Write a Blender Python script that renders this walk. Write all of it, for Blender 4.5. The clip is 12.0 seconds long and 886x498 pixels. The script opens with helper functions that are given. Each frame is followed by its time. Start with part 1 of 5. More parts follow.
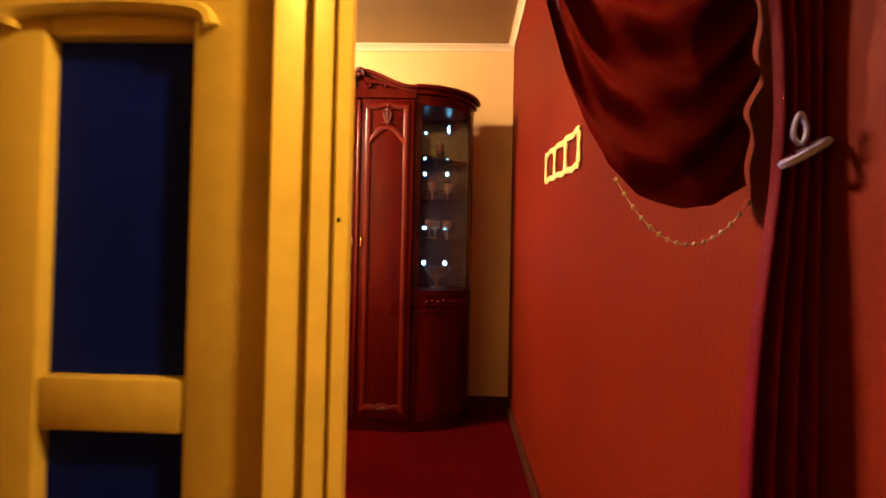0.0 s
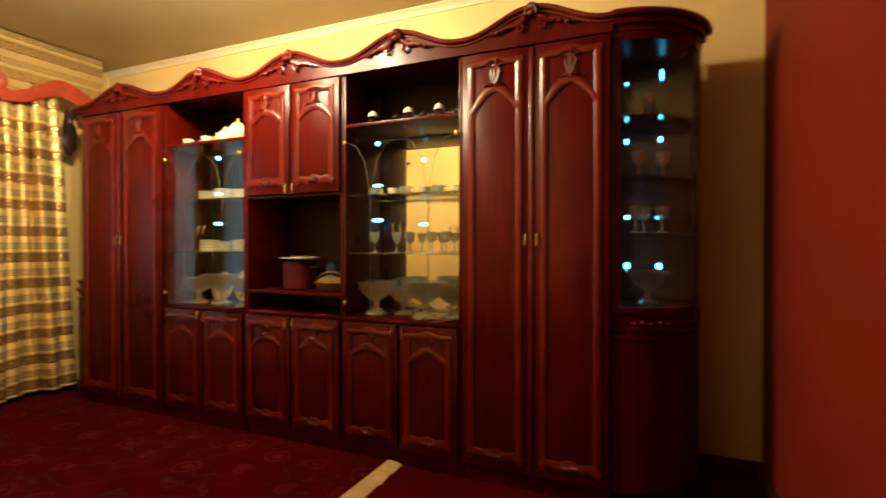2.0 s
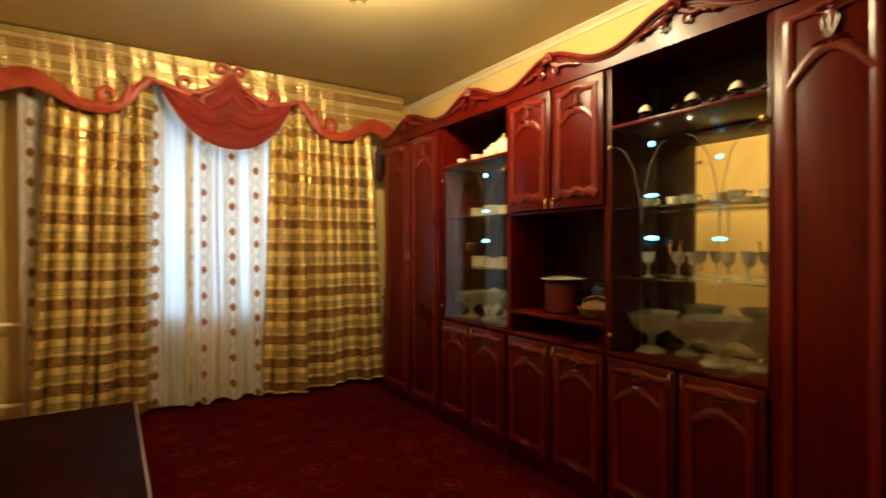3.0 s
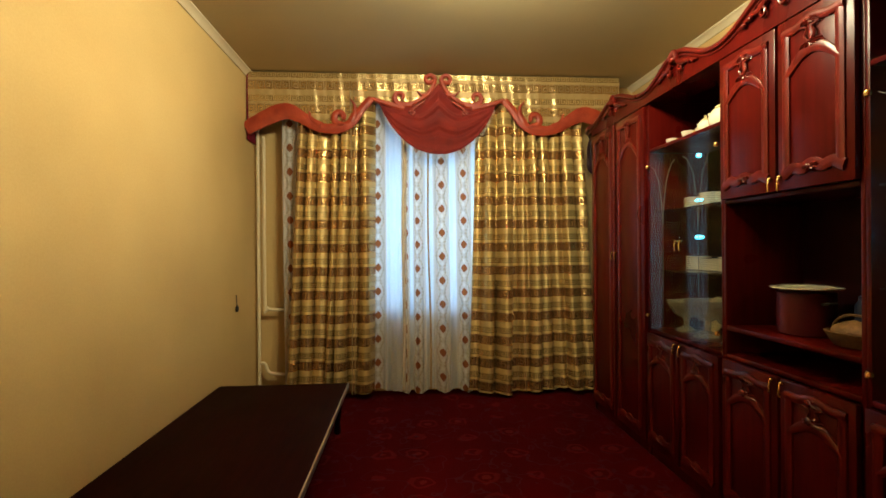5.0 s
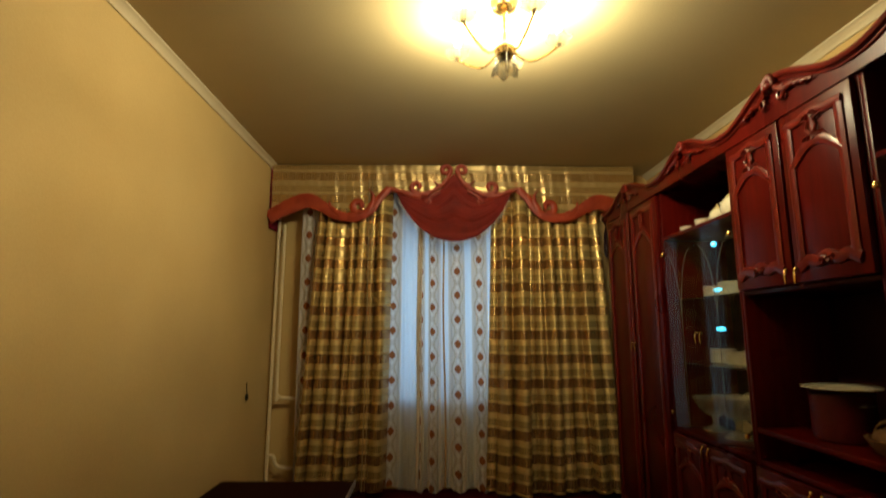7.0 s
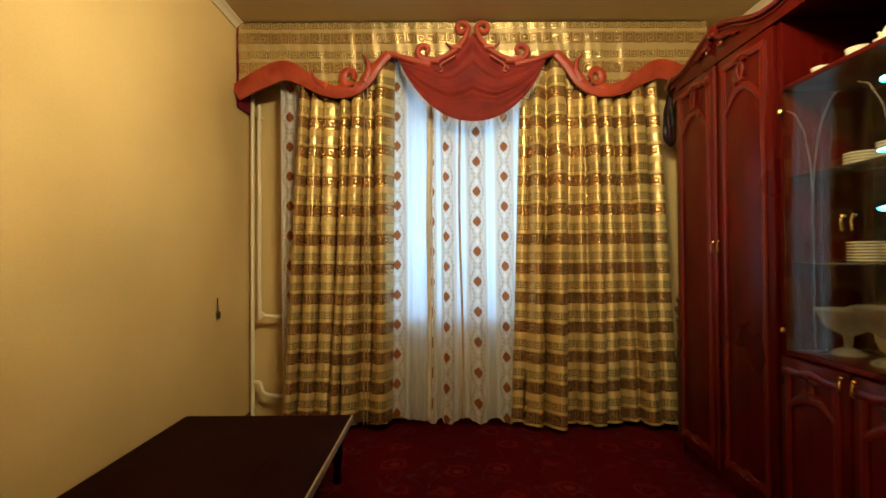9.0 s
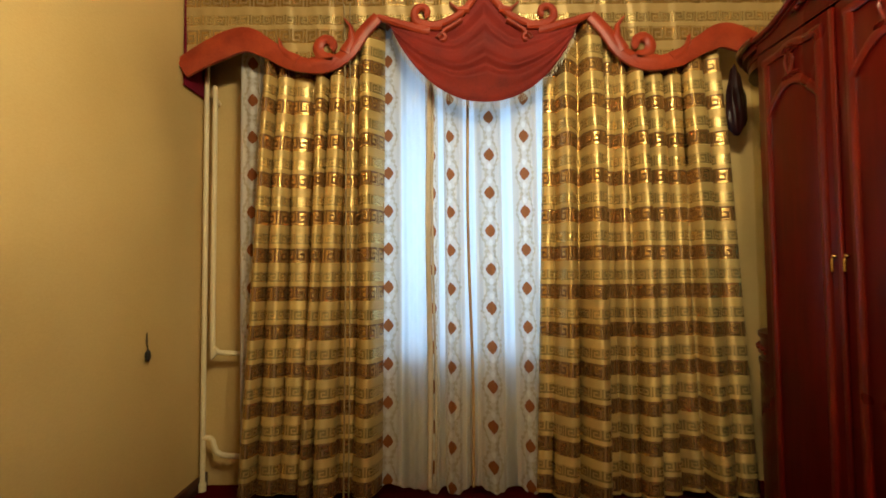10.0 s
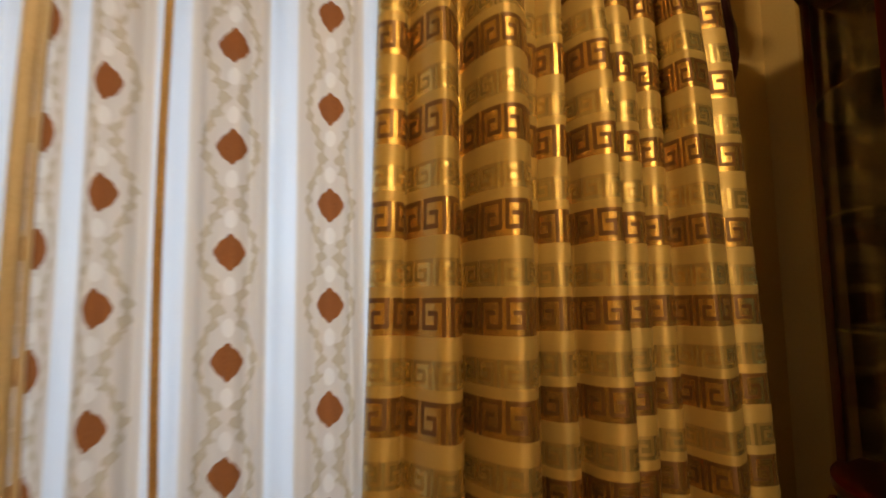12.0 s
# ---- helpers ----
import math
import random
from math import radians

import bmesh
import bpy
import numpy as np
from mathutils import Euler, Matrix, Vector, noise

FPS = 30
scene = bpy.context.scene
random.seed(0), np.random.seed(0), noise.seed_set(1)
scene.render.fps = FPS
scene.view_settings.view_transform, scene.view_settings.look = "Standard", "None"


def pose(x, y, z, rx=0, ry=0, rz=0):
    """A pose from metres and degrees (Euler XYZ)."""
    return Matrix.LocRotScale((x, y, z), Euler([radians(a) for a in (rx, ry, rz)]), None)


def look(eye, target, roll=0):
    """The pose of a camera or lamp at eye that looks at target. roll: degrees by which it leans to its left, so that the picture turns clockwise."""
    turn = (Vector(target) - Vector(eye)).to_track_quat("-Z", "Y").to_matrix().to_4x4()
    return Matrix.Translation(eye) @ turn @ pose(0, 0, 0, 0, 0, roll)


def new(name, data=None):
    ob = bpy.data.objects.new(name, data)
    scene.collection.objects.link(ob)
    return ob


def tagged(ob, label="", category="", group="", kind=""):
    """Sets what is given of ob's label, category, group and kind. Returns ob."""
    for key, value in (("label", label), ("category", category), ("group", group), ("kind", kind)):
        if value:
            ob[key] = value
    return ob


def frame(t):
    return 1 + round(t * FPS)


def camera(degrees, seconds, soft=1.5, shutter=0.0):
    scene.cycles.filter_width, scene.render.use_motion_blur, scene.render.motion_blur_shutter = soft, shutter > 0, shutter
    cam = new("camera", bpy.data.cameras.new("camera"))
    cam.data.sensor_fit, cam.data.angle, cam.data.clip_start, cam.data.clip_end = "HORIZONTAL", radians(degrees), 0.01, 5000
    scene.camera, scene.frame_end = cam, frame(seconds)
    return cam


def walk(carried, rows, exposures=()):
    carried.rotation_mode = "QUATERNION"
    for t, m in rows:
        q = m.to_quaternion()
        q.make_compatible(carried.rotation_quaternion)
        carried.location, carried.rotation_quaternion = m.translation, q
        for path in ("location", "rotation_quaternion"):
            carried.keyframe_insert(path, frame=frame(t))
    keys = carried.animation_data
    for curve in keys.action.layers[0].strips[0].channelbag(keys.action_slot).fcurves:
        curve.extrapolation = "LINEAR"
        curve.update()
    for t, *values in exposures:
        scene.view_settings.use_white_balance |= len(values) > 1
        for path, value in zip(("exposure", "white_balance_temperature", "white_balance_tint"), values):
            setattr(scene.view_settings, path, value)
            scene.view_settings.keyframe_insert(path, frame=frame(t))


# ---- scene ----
# The camera and its walk
cam = camera(82.9, 12.0, soft=1.6, shutter=0.36)
PATH = [
    (0, (0.022, 0.322, 1.09), (-0.051, 2.32, 1.123), 1.2),
    (0.3, (0.035, 0.478, 1.097), (0.01, 2.477, 1.122), 1.3),
    (0.8, (0.042, 0.668, 1.12), (-0.101, 2.662, 1.153), 0.5),
    (1, (0.053, 0.76, 1.13), (-0.193, 2.744, 1.154), 0.8),
    (1.5, (0.043, 0.961, 1.161), (-0.472, 2.893, 1.169), 0.8),
    (2, (-0.071, 1.132, 1.151), (-0.875, 2.963, 1.135), 0.1),
    (2.5, (-0.138, 1.295, 1.209), (-1.394, 2.851, 1.204), -0.2),
    (3, (-0.151, 1.491, 1.249), (-1.818, 2.596, 1.239), -0.1),
    (3.5, (-0.175, 1.64, 1.281), (-2.069, 2.28, 1.242), -0.1),
    (3.7, (-0.207, 1.676, 1.287), (-2.139, 2.192, 1.241), -0.6),
    (5.3, (-0.22, 2.072, 1.232), (-2.217, 2.154, 1.29), -0.5),
    (5.5, (-0.222, 2.099, 1.248), (-2.214, 2.171, 1.411), -0.9),
    (6, (-0.227, 2.085, 1.275), (-2.164, 2.155, 1.769), -0.6),
    (6.5, (-0.202, 2.066, 1.303), (-2.121, 2.123, 1.862), -0.6),
    (7, (-0.24, 2.094, 1.273), (-2.213, 2.137, 1.597), -0.0),
    (7.5, (-0.322, 2.081, 1.209), (-2.32, 2.152, 1.198), -0.4),
    (7.7, (-0.371, 2.082, 1.196), (-2.367, 2.15, 1.096), -0.6),
    (9.5, (-1.442, 2.058, 1.131), (-3.441, 2.052, 1.205), -0.4),
    (10, (-1.814, 2.058, 1.162), (-3.812, 2.057, 1.25), -0.5),
    (10.5, (-2.215, 2.217, 1.207), (-4.21, 2.22, 1.345), 0.3),
    (11, (-2.625, 2.207, 1.258), (-4.612, 2.389, 1.394), 0.6),
    (11.5, (-3.037, 2.251, 1.265), (-4.994, 2.634, 1.417), 0.5),
    (12, (-3.421, 2.342, 1.282), (-5.279, 3.057, 1.476), -0.6),
]
walk(cam, [(t, look(eye, target, roll)) for t, eye, target, roll in PATH],
     exposures=[(0.0, 1.88, 6800, 50), (0.5, 1.78, 5500, -18), (1.0, 1.05, 5450, 20), (1.6, 0.88, 5650, 17), (2.0, 0.98, 5650, 15), (2.6, 0.62, 5900, 11),
                (3.5, 0.20, 6200, 13), (5.3, 0.1, 5050, 6), (6.0, -0.78, 5250, 7), (6.7, -0.95, 5350, 7), (7.1, -0.72, 5450, 6), (7.5, 0.1, 5500, 4),
                (9.5, 0.22, 5450, 9), (10.0, 0.12, 5450, 9), (10.5, 0.1, 5650, 9), (11.5, -0.02, 6050, 12), (12.0, -0.48, 7000, 23)])

# The plan of the place, in metres
X_EAST, Y_NORTH, X_WEST, Y_SOUTH, CEIL = 0.385, 4.05, -4.62, 0.735, 2.675
Y_DOOR_IN, Y_DOOR_OUT, X_JOG = 0.93, 0.72, -1.30
UNIT_Y, UNIT_DEPTH = 3.43, 0.38

# World, daylight and lamps
world = bpy.data.worlds.new("world")
scene.world = world
world.use_nodes = True
wn = world.node_tree.nodes
sky = wn.new("ShaderNodeTexSky")
sky.sky_type, sky.sun_disc = "NISHITA", False
sky.sun_elevation, sky.sun_rotation = radians(12), radians(200)
wn["Background"].inputs["Strength"].default_value = 0.12
world.node_tree.links.new(sky.outputs[0], wn["Background"].inputs["Color"])


def lamp(name, kind, energy, colour, m, size=0.1, size_y=None):
    data = bpy.data.lights.new(name, kind)
    data.energy, data.color = energy, colour
    if kind == "AREA":
        data.shape, data.size, data.size_y = "RECTANGLE", size, size_y or size
    elif kind == "POINT":
        data.shadow_soft_size = size
    elif kind == "SUN":
        data.angle = size
    ob = new(name, data)
    ob.matrix_world = m
    return ob


LAMP_X, LAMP_Y, LAMP_Z = -2.20, 2.40, 2.47
WARM = (1.0, 0.81, 0.44)
for k in range(5):
    a = radians(72 * k + 20)
    lamp("chandelier_bulb_light", "POINT", 37.0, WARM,
         pose(LAMP_X + 0.235 * math.cos(a), LAMP_Y + 0.235 * math.sin(a), LAMP_Z + 0.100), 0.020)
lamp("hall_light", "POINT", 10.0, (1.0, 0.67, 0.085), pose(0.40, 0.545, 1.70), 0.045)
lamp("window_daylight", "AREA", 20.0, (0.54, 0.77, 1.0), pose(X_WEST - 0.28, 2.415, 1.42, 0, -90, 0), 1.24, 1.62)


# Materials
class Nodes:
    """A node material with short calls."""

    def __init__(self, name, **values):
        self.mat = bpy.data.materials.new(name)
        self.mat.use_nodes = True
        self.tree = self.mat.node_tree
        self.bsdf = self.tree.nodes["Principled BSDF"]
        self.out = self.tree.nodes["Material Output"]
        for key, value in values.items():
            self.bsdf.inputs[key.replace("_", " ")].default_value = value

    def add(self, kind, **inputs):
        node = self.tree.nodes.new(kind)
        for key, value in inputs.items():
            self.put(value, node.inputs[key.replace("_", " ")])
        return node

    def put(self, value, socket):
        if isinstance(value, bpy.types.NodeSocket):
            self.tree.links.new(value, socket)
        else:
            socket.default_value = value

    def math(self, op, a, b=0.0, c=0.0):
        node = self.tree.nodes.new("ShaderNodeMath")
        node.operation = op
        for i, v in enumerate((a, b, c)):
            self.put(v, node.inputs[i])
        return node.outputs[0]

    def coords(self, which="Object"):
        return self.tree.nodes.new("ShaderNodeTexCoord").outputs[which]

    def noise(self, scale, detail=4.0, vector=None, stretch=None):
        vector = vector or self.coords()
        if stretch:
            mp = self.add("ShaderNodeMapping", Vector=vector)
            mp.inputs["Scale"].default_value = stretch
            vector = mp.outputs[0]
        return self.add("ShaderNodeTexNoise", Vector=vector, Scale=scale, Detail=detail).outputs["Fac"]

    def ramp(self, fac, stops):
        node = self.add("ShaderNodeValToRGB", Fac=fac)
        el = node.color_ramp.elements
        while len(el) < len(stops):
            el.new(0.5)
        for e, (p, c) in zip(el, stops):
            e.position, e.color = p, (*c, 1)
        return node.outputs[0]

    def mix(self, fac, a, b):
        node = self.tree.nodes.new("ShaderNodeMix")
        node.data_type = "RGBA"
        self.put(fac, node.inputs[0])
        for v, i in ((a, 6), (b, 7)):
            self.put((*v, 1) if isinstance(v, tuple) and len(v) == 3 else v, node.inputs[i])
        return node.outputs[2]

    def bump(self, height, strength=0.3, distance=0.01):
        node = self.add("ShaderNodeBump", Height=height, Strength=strength, Distance=distance)
        self.tree.links.new(node.outputs[0], self.bsdf.inputs["Normal"])

    def set(self, key, value):
        self.put((*value, 1) if isinstance(value, tuple) and len(value) == 3 else value, self.bsdf.inputs[key])
        return self


def mottled(name, low, high, scale, rough, bump=0.2, fine=120.0, distance=0.004, **more):
    n = Nodes(name, Roughness=rough, **{"Specular_IOR_Level": 0.3, **more})
    big, small = n.noise(scale), n.noise(fine, 3)
    n.set("Base Color", n.ramp(n.math("ADD", n.math("MULTIPLY", big, 0.7), n.math("MULTIPLY", small, 0.3)), [(0.32, low), (0.68, high)]))
    n.set("Roughness", n.math("MULTIPLY_ADD", big, 0.15, rough - 0.07))
    n.bump(small, bump, distance)
    return n.mat


def wood(name, dark, light, rough, grain=(14, 14, 1.2), coat=0.0, scale=3.0, gloss=0.25):
    n = Nodes(name, Roughness=rough, Specular_IOR_Level=gloss)
    g, f = n.noise(scale, 6, stretch=grain), n.noise(2.2, 3)
    n.set("Base Color", n.ramp(n.math("MULTIPLY_ADD", f, 0.35, n.math("MULTIPLY", g, 0.65)), [(0.3, dark), (0.7, light)]))
    n.bump(g, 0.05, 0.002)
    n.bsdf.inputs["Coat Weight"].default_value = coat
    n.bsdf.inputs["Coat Roughness"].default_value = 0.20
    n.set("Roughness", n.math("MULTIPLY_ADD", f, 0.2, rough - 0.1))
    return n.mat


M_MAHOGANY = wood("mahogany_lacquer", (0.033, 0.0009, 0.0003), (0.070, 0.0028, 0.0006), 0.30, coat=0.05, gloss=0.12)
M_CARVED = wood("carved_mahogany", (0.056, 0.0022, 0.0006), (0.112, 0.0062, 0.0012), 0.30, coat=0.24)
# back panels: shade of the recesses is put into this darker colour
M_INNER = wood("shade_darkened_inside", (0.010, 0.001, 0.001), (0.022, 0.002, 0.0015), 0.4)
M_WALL_YELLOW = mottled("cream_wall_paint", (0.49, 0.330, 0.108), (0.58, 0.405, 0.150), 1.3, 0.6, 0.15)
M_WALL_RED = mottled("terracotta_wall_paint", (0.094, 0.0064, 0.0011), (0.136, 0.0120, 0.0017), 1.1, 0.6, 0.2, Specular_IOR_Level=0.08)
M_CEILING = mottled("ceiling_whitewash", (0.42, 0.325, 0.155), (0.50, 0.395, 0.195), 0.9, 0.7, 0.1)
M_CORNICE = mottled("white_cornice", (0.54, 0.43, 0.25), (0.62, 0.51, 0.31), 6.0, 0.5, 0.1)
M_BASEBOARD = wood("brown_baseboard", (0.03, 0.008, 0.004), (0.07, 0.018, 0.008), 0.45, (1.5, 1.5, 14))
M_DOOR_PAINT = mottled("yellowed_door_paint", (0.58, 0.44, 0.12), (0.74, 0.60, 0.19), 3.0, 0.32, 0.14, 40.0, Coat_Weight=0.3)
M_GOLD = mottled("gold_paint", (0.72, 0.50, 0.16), (0.92, 0.70, 0.30), 25.0, 0.4, 0.4)
M_BRASS = mottled("brass", (0.55, 0.36, 0.10), (0.75, 0.52, 0.18), 30.0, 0.25, 0.1, Metallic=1.0)
M_PIPE = mottled("painted_pipe", (0.62, 0.50, 0.28), (0.72, 0.60, 0.36), 8.0, 0.4, 0.2)
M_WINDOW = mottled("white_window_paint", (0.70, 0.70, 0.66), (0.80, 0.80, 0.76), 8.0, 0.4, 0.15)
M_TABLE = wood("dark_table_top", (0.007, 0.0010, 0.0006), (0.017, 0.0026, 0.0013), 0.62, (1.2, 14, 14), coat=0.0, gloss=0.02)
M_EDGE = mottled("pale_table_edging", (0.45, 0.40, 0.33), (0.60, 0.55, 0.46), 12.0, 0.3, 0.1, Metallic=0.5)
M_PORCELAIN = mottled("white_porcelain", (0.58, 0.51, 0.35), (0.70, 0.63, 0.46), 14.0, 0.15, 0.02, Coat_Weight=0.6)
M_GILT = mottled("gilt_porcelain", (0.70, 0.52, 0.20), (0.85, 0.72, 0.42), 22.0, 0.25, 0.05, Metallic=0.4)
M_POT = mottled("red_enamel", (0.04, 0.002, 0.003), (0.07, 0.004, 0.004), 10.0, 0.42, 0.05)
M_WICKER = mottled("wicker", (0.09, 0.046, 0.013), (0.17, 0.092, 0.028), 60.0, 0.6, 0.6)
M_BLACK = mottled("black_plastic", (0.012, 0.010, 0.008), (0.03, 0.025, 0.02), 20.0, 0.4, 0.1)
M_BLUE_CLOTH = mottled("dark_blue_cloth", (0.003, 0.005, 0.016), (0.006, 0.009, 0.03), 12.0, 0.8, 0.3)
M_SWAG = mottled("red_velvet", (0.115, 0.006, 0.003), (0.21, 0.014, 0.005), 9.0, 0.75, 0.3, Sheen_Weight=0.03)
M_BORDER = mottled("red_orange_carved_border", (0.20, 0.017, 0.004), (0.33, 0.042, 0.008), 12.0, 0.42, 0.3, Coat_Weight=0.12)
M_DRAPE = mottled("wine_drape", (0.10, 0.004, 0.012), (0.18, 0.010, 0.022), 7.0, 0.60, 0.3, Specular_IOR_Level=0.05)
M_BEAD = mottled("glass_bead", (0.46, 0.38, 0.28), (0.62, 0.54, 0.42), 40.0, 0.1, 0.02)
M_CORD = mottled("white_cord", (0.55, 0.48, 0.36), (0.70, 0.62, 0.48), 40.0, 0.6, 0.2)
M_DULL_CORD = mottled("dull_cord", (0.20, 0.14, 0.06), (0.30, 0.22, 0.10), 40.0, 0.6, 0.2)
M_ETCH = mottled("etched_line", (0.12, 0.095, 0.07), (0.18, 0.14, 0.10), 40.0, 0.5, 0.1)
M_PLEAT = mottled("gathered_ochre_sheer", (0.36, 0.20, 0.07), (0.55, 0.38, 0.18), 9.0, 0.7, 0.3)
M_BEIGE_PLEAT = mottled("gathered_beige_sheer", (0.50, 0.40, 0.26), (0.66, 0.56, 0.42), 9.0, 0.7, 0.3)
M_HALL = mottled("hall_wallpaper", (0.45, 0.30, 0.14), (0.58, 0.40, 0.20), 2.0, 0.6, 0.2)


def make_glass(name, colour, rough=0.02, clear=0.85, gloss=0.9, milk=0.0):
    n = Nodes(name)
    gl = n.add("ShaderNodeBsdfGlossy", Roughness=rough)
    gl.inputs["Color"].default_value = (0.9, 0.9, 0.9, 1)
    tr = n.add("ShaderNodeBsdfTransparent")
    tr.inputs["Color"].default_value = (*colour, 1)
    fr = n.add("ShaderNodeFresnel", IOR=1.5)
    fac = n.math("MULTIPLY_ADD", fr.outputs[0], gloss, max(0.0, 1.0 - clear - 0.1))
    mx = n.add("ShaderNodeMixShader", Fac=fac)
    n.tree.links.new(tr.outputs[0], mx.inputs[1])
    n.tree.links.new(gl.outputs[0], mx.inputs[2])
    cut = n.add("ShaderNodeBsdfDiffuse")
    cut.inputs["Color"].default_value = (0.70, 0.68, 0.60, 1)
    whole = n.add("ShaderNodeMixShader", Fac=milk)
    n.tree.links.new(mx.outputs[0], whole.inputs[1])
    n.tree.links.new(cut.outputs[0], whole.inputs[2])
    n.tree.links.new(whole.outputs[0], n.out.inputs["Surface"])
    return n.mat


M_GLASS = make_glass("cabinet_glass", (0.97, 0.96, 0.91), 0.02, 0.91, 0.06)
M_CLEAR = make_glass("clear_glass", (0.93, 0.95, 0.93))
M_CRYSTAL = make_glass("cut_crystal", (0.92, 0.91, 0.86), 0.08, 0.80, 0.7, 0.24)
M_MIRROR = mottled("cabinet_mirror", (0.88, 0.87, 0.80), (0.91, 0.90, 0.83), 3.0, 0.03, 0.0, Metallic=1.0)
# cabinet mirror again, its colour near black to dim the curtains' reflection
M_DIMMED_MIRROR = mottled("dimmed_mirror_copy", (0.015, 0.014, 0.013), (0.028, 0.026, 0.024), 3.0, 0.30, 0.05, Metallic=1.0)
# corner mirror: blue-grey colour carries the shelf lights' haze and a dulled reflection
M_HAZE_TINT_MIRROR = mottled("haze_tint_mirror", (0.11, 0.12, 0.14), (0.17, 0.18, 0.20), 3.0, 0.22, 0.03, Metallic=1.0)
# opaque blue colour stands for cool light coming through the door's panes
M_BLUE_BACKLIT = mottled("blue_backlit_pane", (0.001, 0.008, 0.42), (0.002, 0.014, 0.62), 5.0, 0.5, 0.15, 30.0, Specular_IOR_Level=0.08)


def make_glow(name, colour, strength):
    n = Nodes(name)
    n.bsdf.inputs["Emission Color"].default_value = (*colour, 1)
    n.bsdf.inputs["Emission Strength"].default_value = strength
    n.set("Base Color", (0.8, 0.7, 0.5))
    return n.mat


M_LED = make_glow("cold_led", (0.10, 0.62, 0.90), 5.5)
M_BULB = make_glow("lit_bulb", (1.0, 0.78, 0.40), 40.0)


def make_shade():
    n = Nodes("frosted_shade_glass")
    tr = n.add("ShaderNodeBsdfTransparent")
    tl = n.add("ShaderNodeBsdfTranslucent")
    tl.inputs["Color"].default_value = (0.045, 0.035, 0.018, 1)
    gl = n.add("ShaderNodeBsdfGlossy", Roughness=0.15)
    a = n.add("ShaderNodeMixShader", Fac=0.93)
    b = n.add("ShaderNodeMixShader", Fac=0.12)
    n.tree.links.new(tr.outputs[0], a.inputs[1])
    n.tree.links.new(tl.outputs[0], a.inputs[2])
    n.tree.links.new(a.outputs[0], b.inputs[1])
    n.tree.links.new(gl.outputs[0], b.inputs[2])
    n.tree.links.new(b.outputs[0], n.out.inputs["Surface"])
    return n.mat


M_SHADE = make_shade()


def key_mask(n, u, v, period_u, period_v, height, shift):
    """1 on the strokes of a woven meander: rows of the given height, repeated every period_v."""
    cell = n.math("DIVIDE", u, period_u)
    x = n.math("FRACT", cell)
    # every second key turns the other way
    flip = n.math("FLOORED_MODULO", n.math("FLOOR", cell), 2.0)
    x = n.math("ABSOLUTE", n.math("SUBTRACT", x, flip))
    yv = n.math("FRACT", n.math("DIVIDE", n.math("ADD", v, shift), period_v))
    y = n.math("MULTIPLY", yv, period_v / height)
    total = None
    for cx, cy, w, h in ((0.50, 0.93, 0.42, 0.066), (0.13, 0.50, 0.066, 0.49), (0.87, 0.60, 0.066, 0.39), (0.63, 0.24, 0.28, 0.066),
                         (0.40, 0.42, 0.062, 0.22), (0.53, 0.60, 0.17, 0.062)):
        a = n.math("LESS_THAN", n.math("ABSOLUTE", n.math("SUBTRACT", x, cx)), w)
        b = n.math("LESS_THAN", n.math("ABSOLUTE", n.math("SUBTRACT", y, cy)), h)
        m = n.math("MULTIPLY", a, b)
        total = m if total is None else n.math("MAXIMUM", total, m)
    band = n.math("LESS_THAN", y, 1.0)
    return n.math("MULTIPLY", total, band), band


def key_cloth(name, ground, band, stroke, pale, rough=0.34, period=0.1925, metal=0.55, big=1.0, faint=0.55):
    """Brocade: matte ground, bold rows of dark keys on metal thread, and fainter rows between them."""
    n = Nodes(name, Roughness=rough)
    uv = n.coords("UV")
    sep = n.add("ShaderNodeSeparateXYZ", Vector=uv)
    u, v = sep.outputs[0], sep.outputs[1]
    bold, bold_band = key_mask(n, u, v, 0.068 * big, period, 0.074 * big, -0.052)
    soft, soft_band = key_mask(n, u, v, 0.060 * big, period, 0.052 * big, period * 0.5 - 0.052)
    slub = n.noise(240.0, 3, uv, (0.12, 1.0, 1.0))
    colour = n.mix(n.math("MULTIPLY", slub, 0.5), ground, tuple(c * 0.72 for c in ground))
    colour = n.mix(bold_band, colour, band)
    colour = n.mix(n.math("MULTIPLY", soft_band, 0.75), colour, pale)
    colour = n.mix(n.math("MULTIPLY", bold, 0.93), colour, stroke)
    colour = n.mix(n.math("MULTIPLY", soft, faint), colour, stroke)
    dirt = n.noise(2.0)
    colour = n.mix(n.math("MULTIPLY", dirt, 0.25), colour, tuple(c * 0.7 for c in ground))
    n.set("Base Color", colour)
    thread = n.math("MAXIMUM", n.math("MULTIPLY", n.math("SUBTRACT", bold_band, bold), 1.0), n.math("MULTIPLY", n.math("SUBTRACT", soft_band, n.math("MULTIPLY", soft, 0.5)), 0.85))
    thread = n.math("MAXIMUM", thread, 0.0)
    n.set("Roughness", n.math("SUBTRACT", rough + 0.20, n.math("MULTIPLY", thread, 0.24)))
    n.set("Metallic", n.math("MULTIPLY_ADD", thread, metal * 0.62, metal * 0.38))
    weave = n.noise(700.0, 2)
    n.bump(n.math("ADD", weave, n.math("MULTIPLY", bold, 0.8)), 0.25, 0.002)
    tan = n.tree.nodes.new("ShaderNodeTangent")
    tan.direction_type = "UV_MAP"
    n.tree.links.new(tan.outputs[0], n.bsdf.inputs["Tangent"])
    n.bsdf.inputs["Anisotropic"].default_value = 0.85
    n.bsdf.inputs["Anisotropic Rotation"].default_value = 0.25
    return n.mat


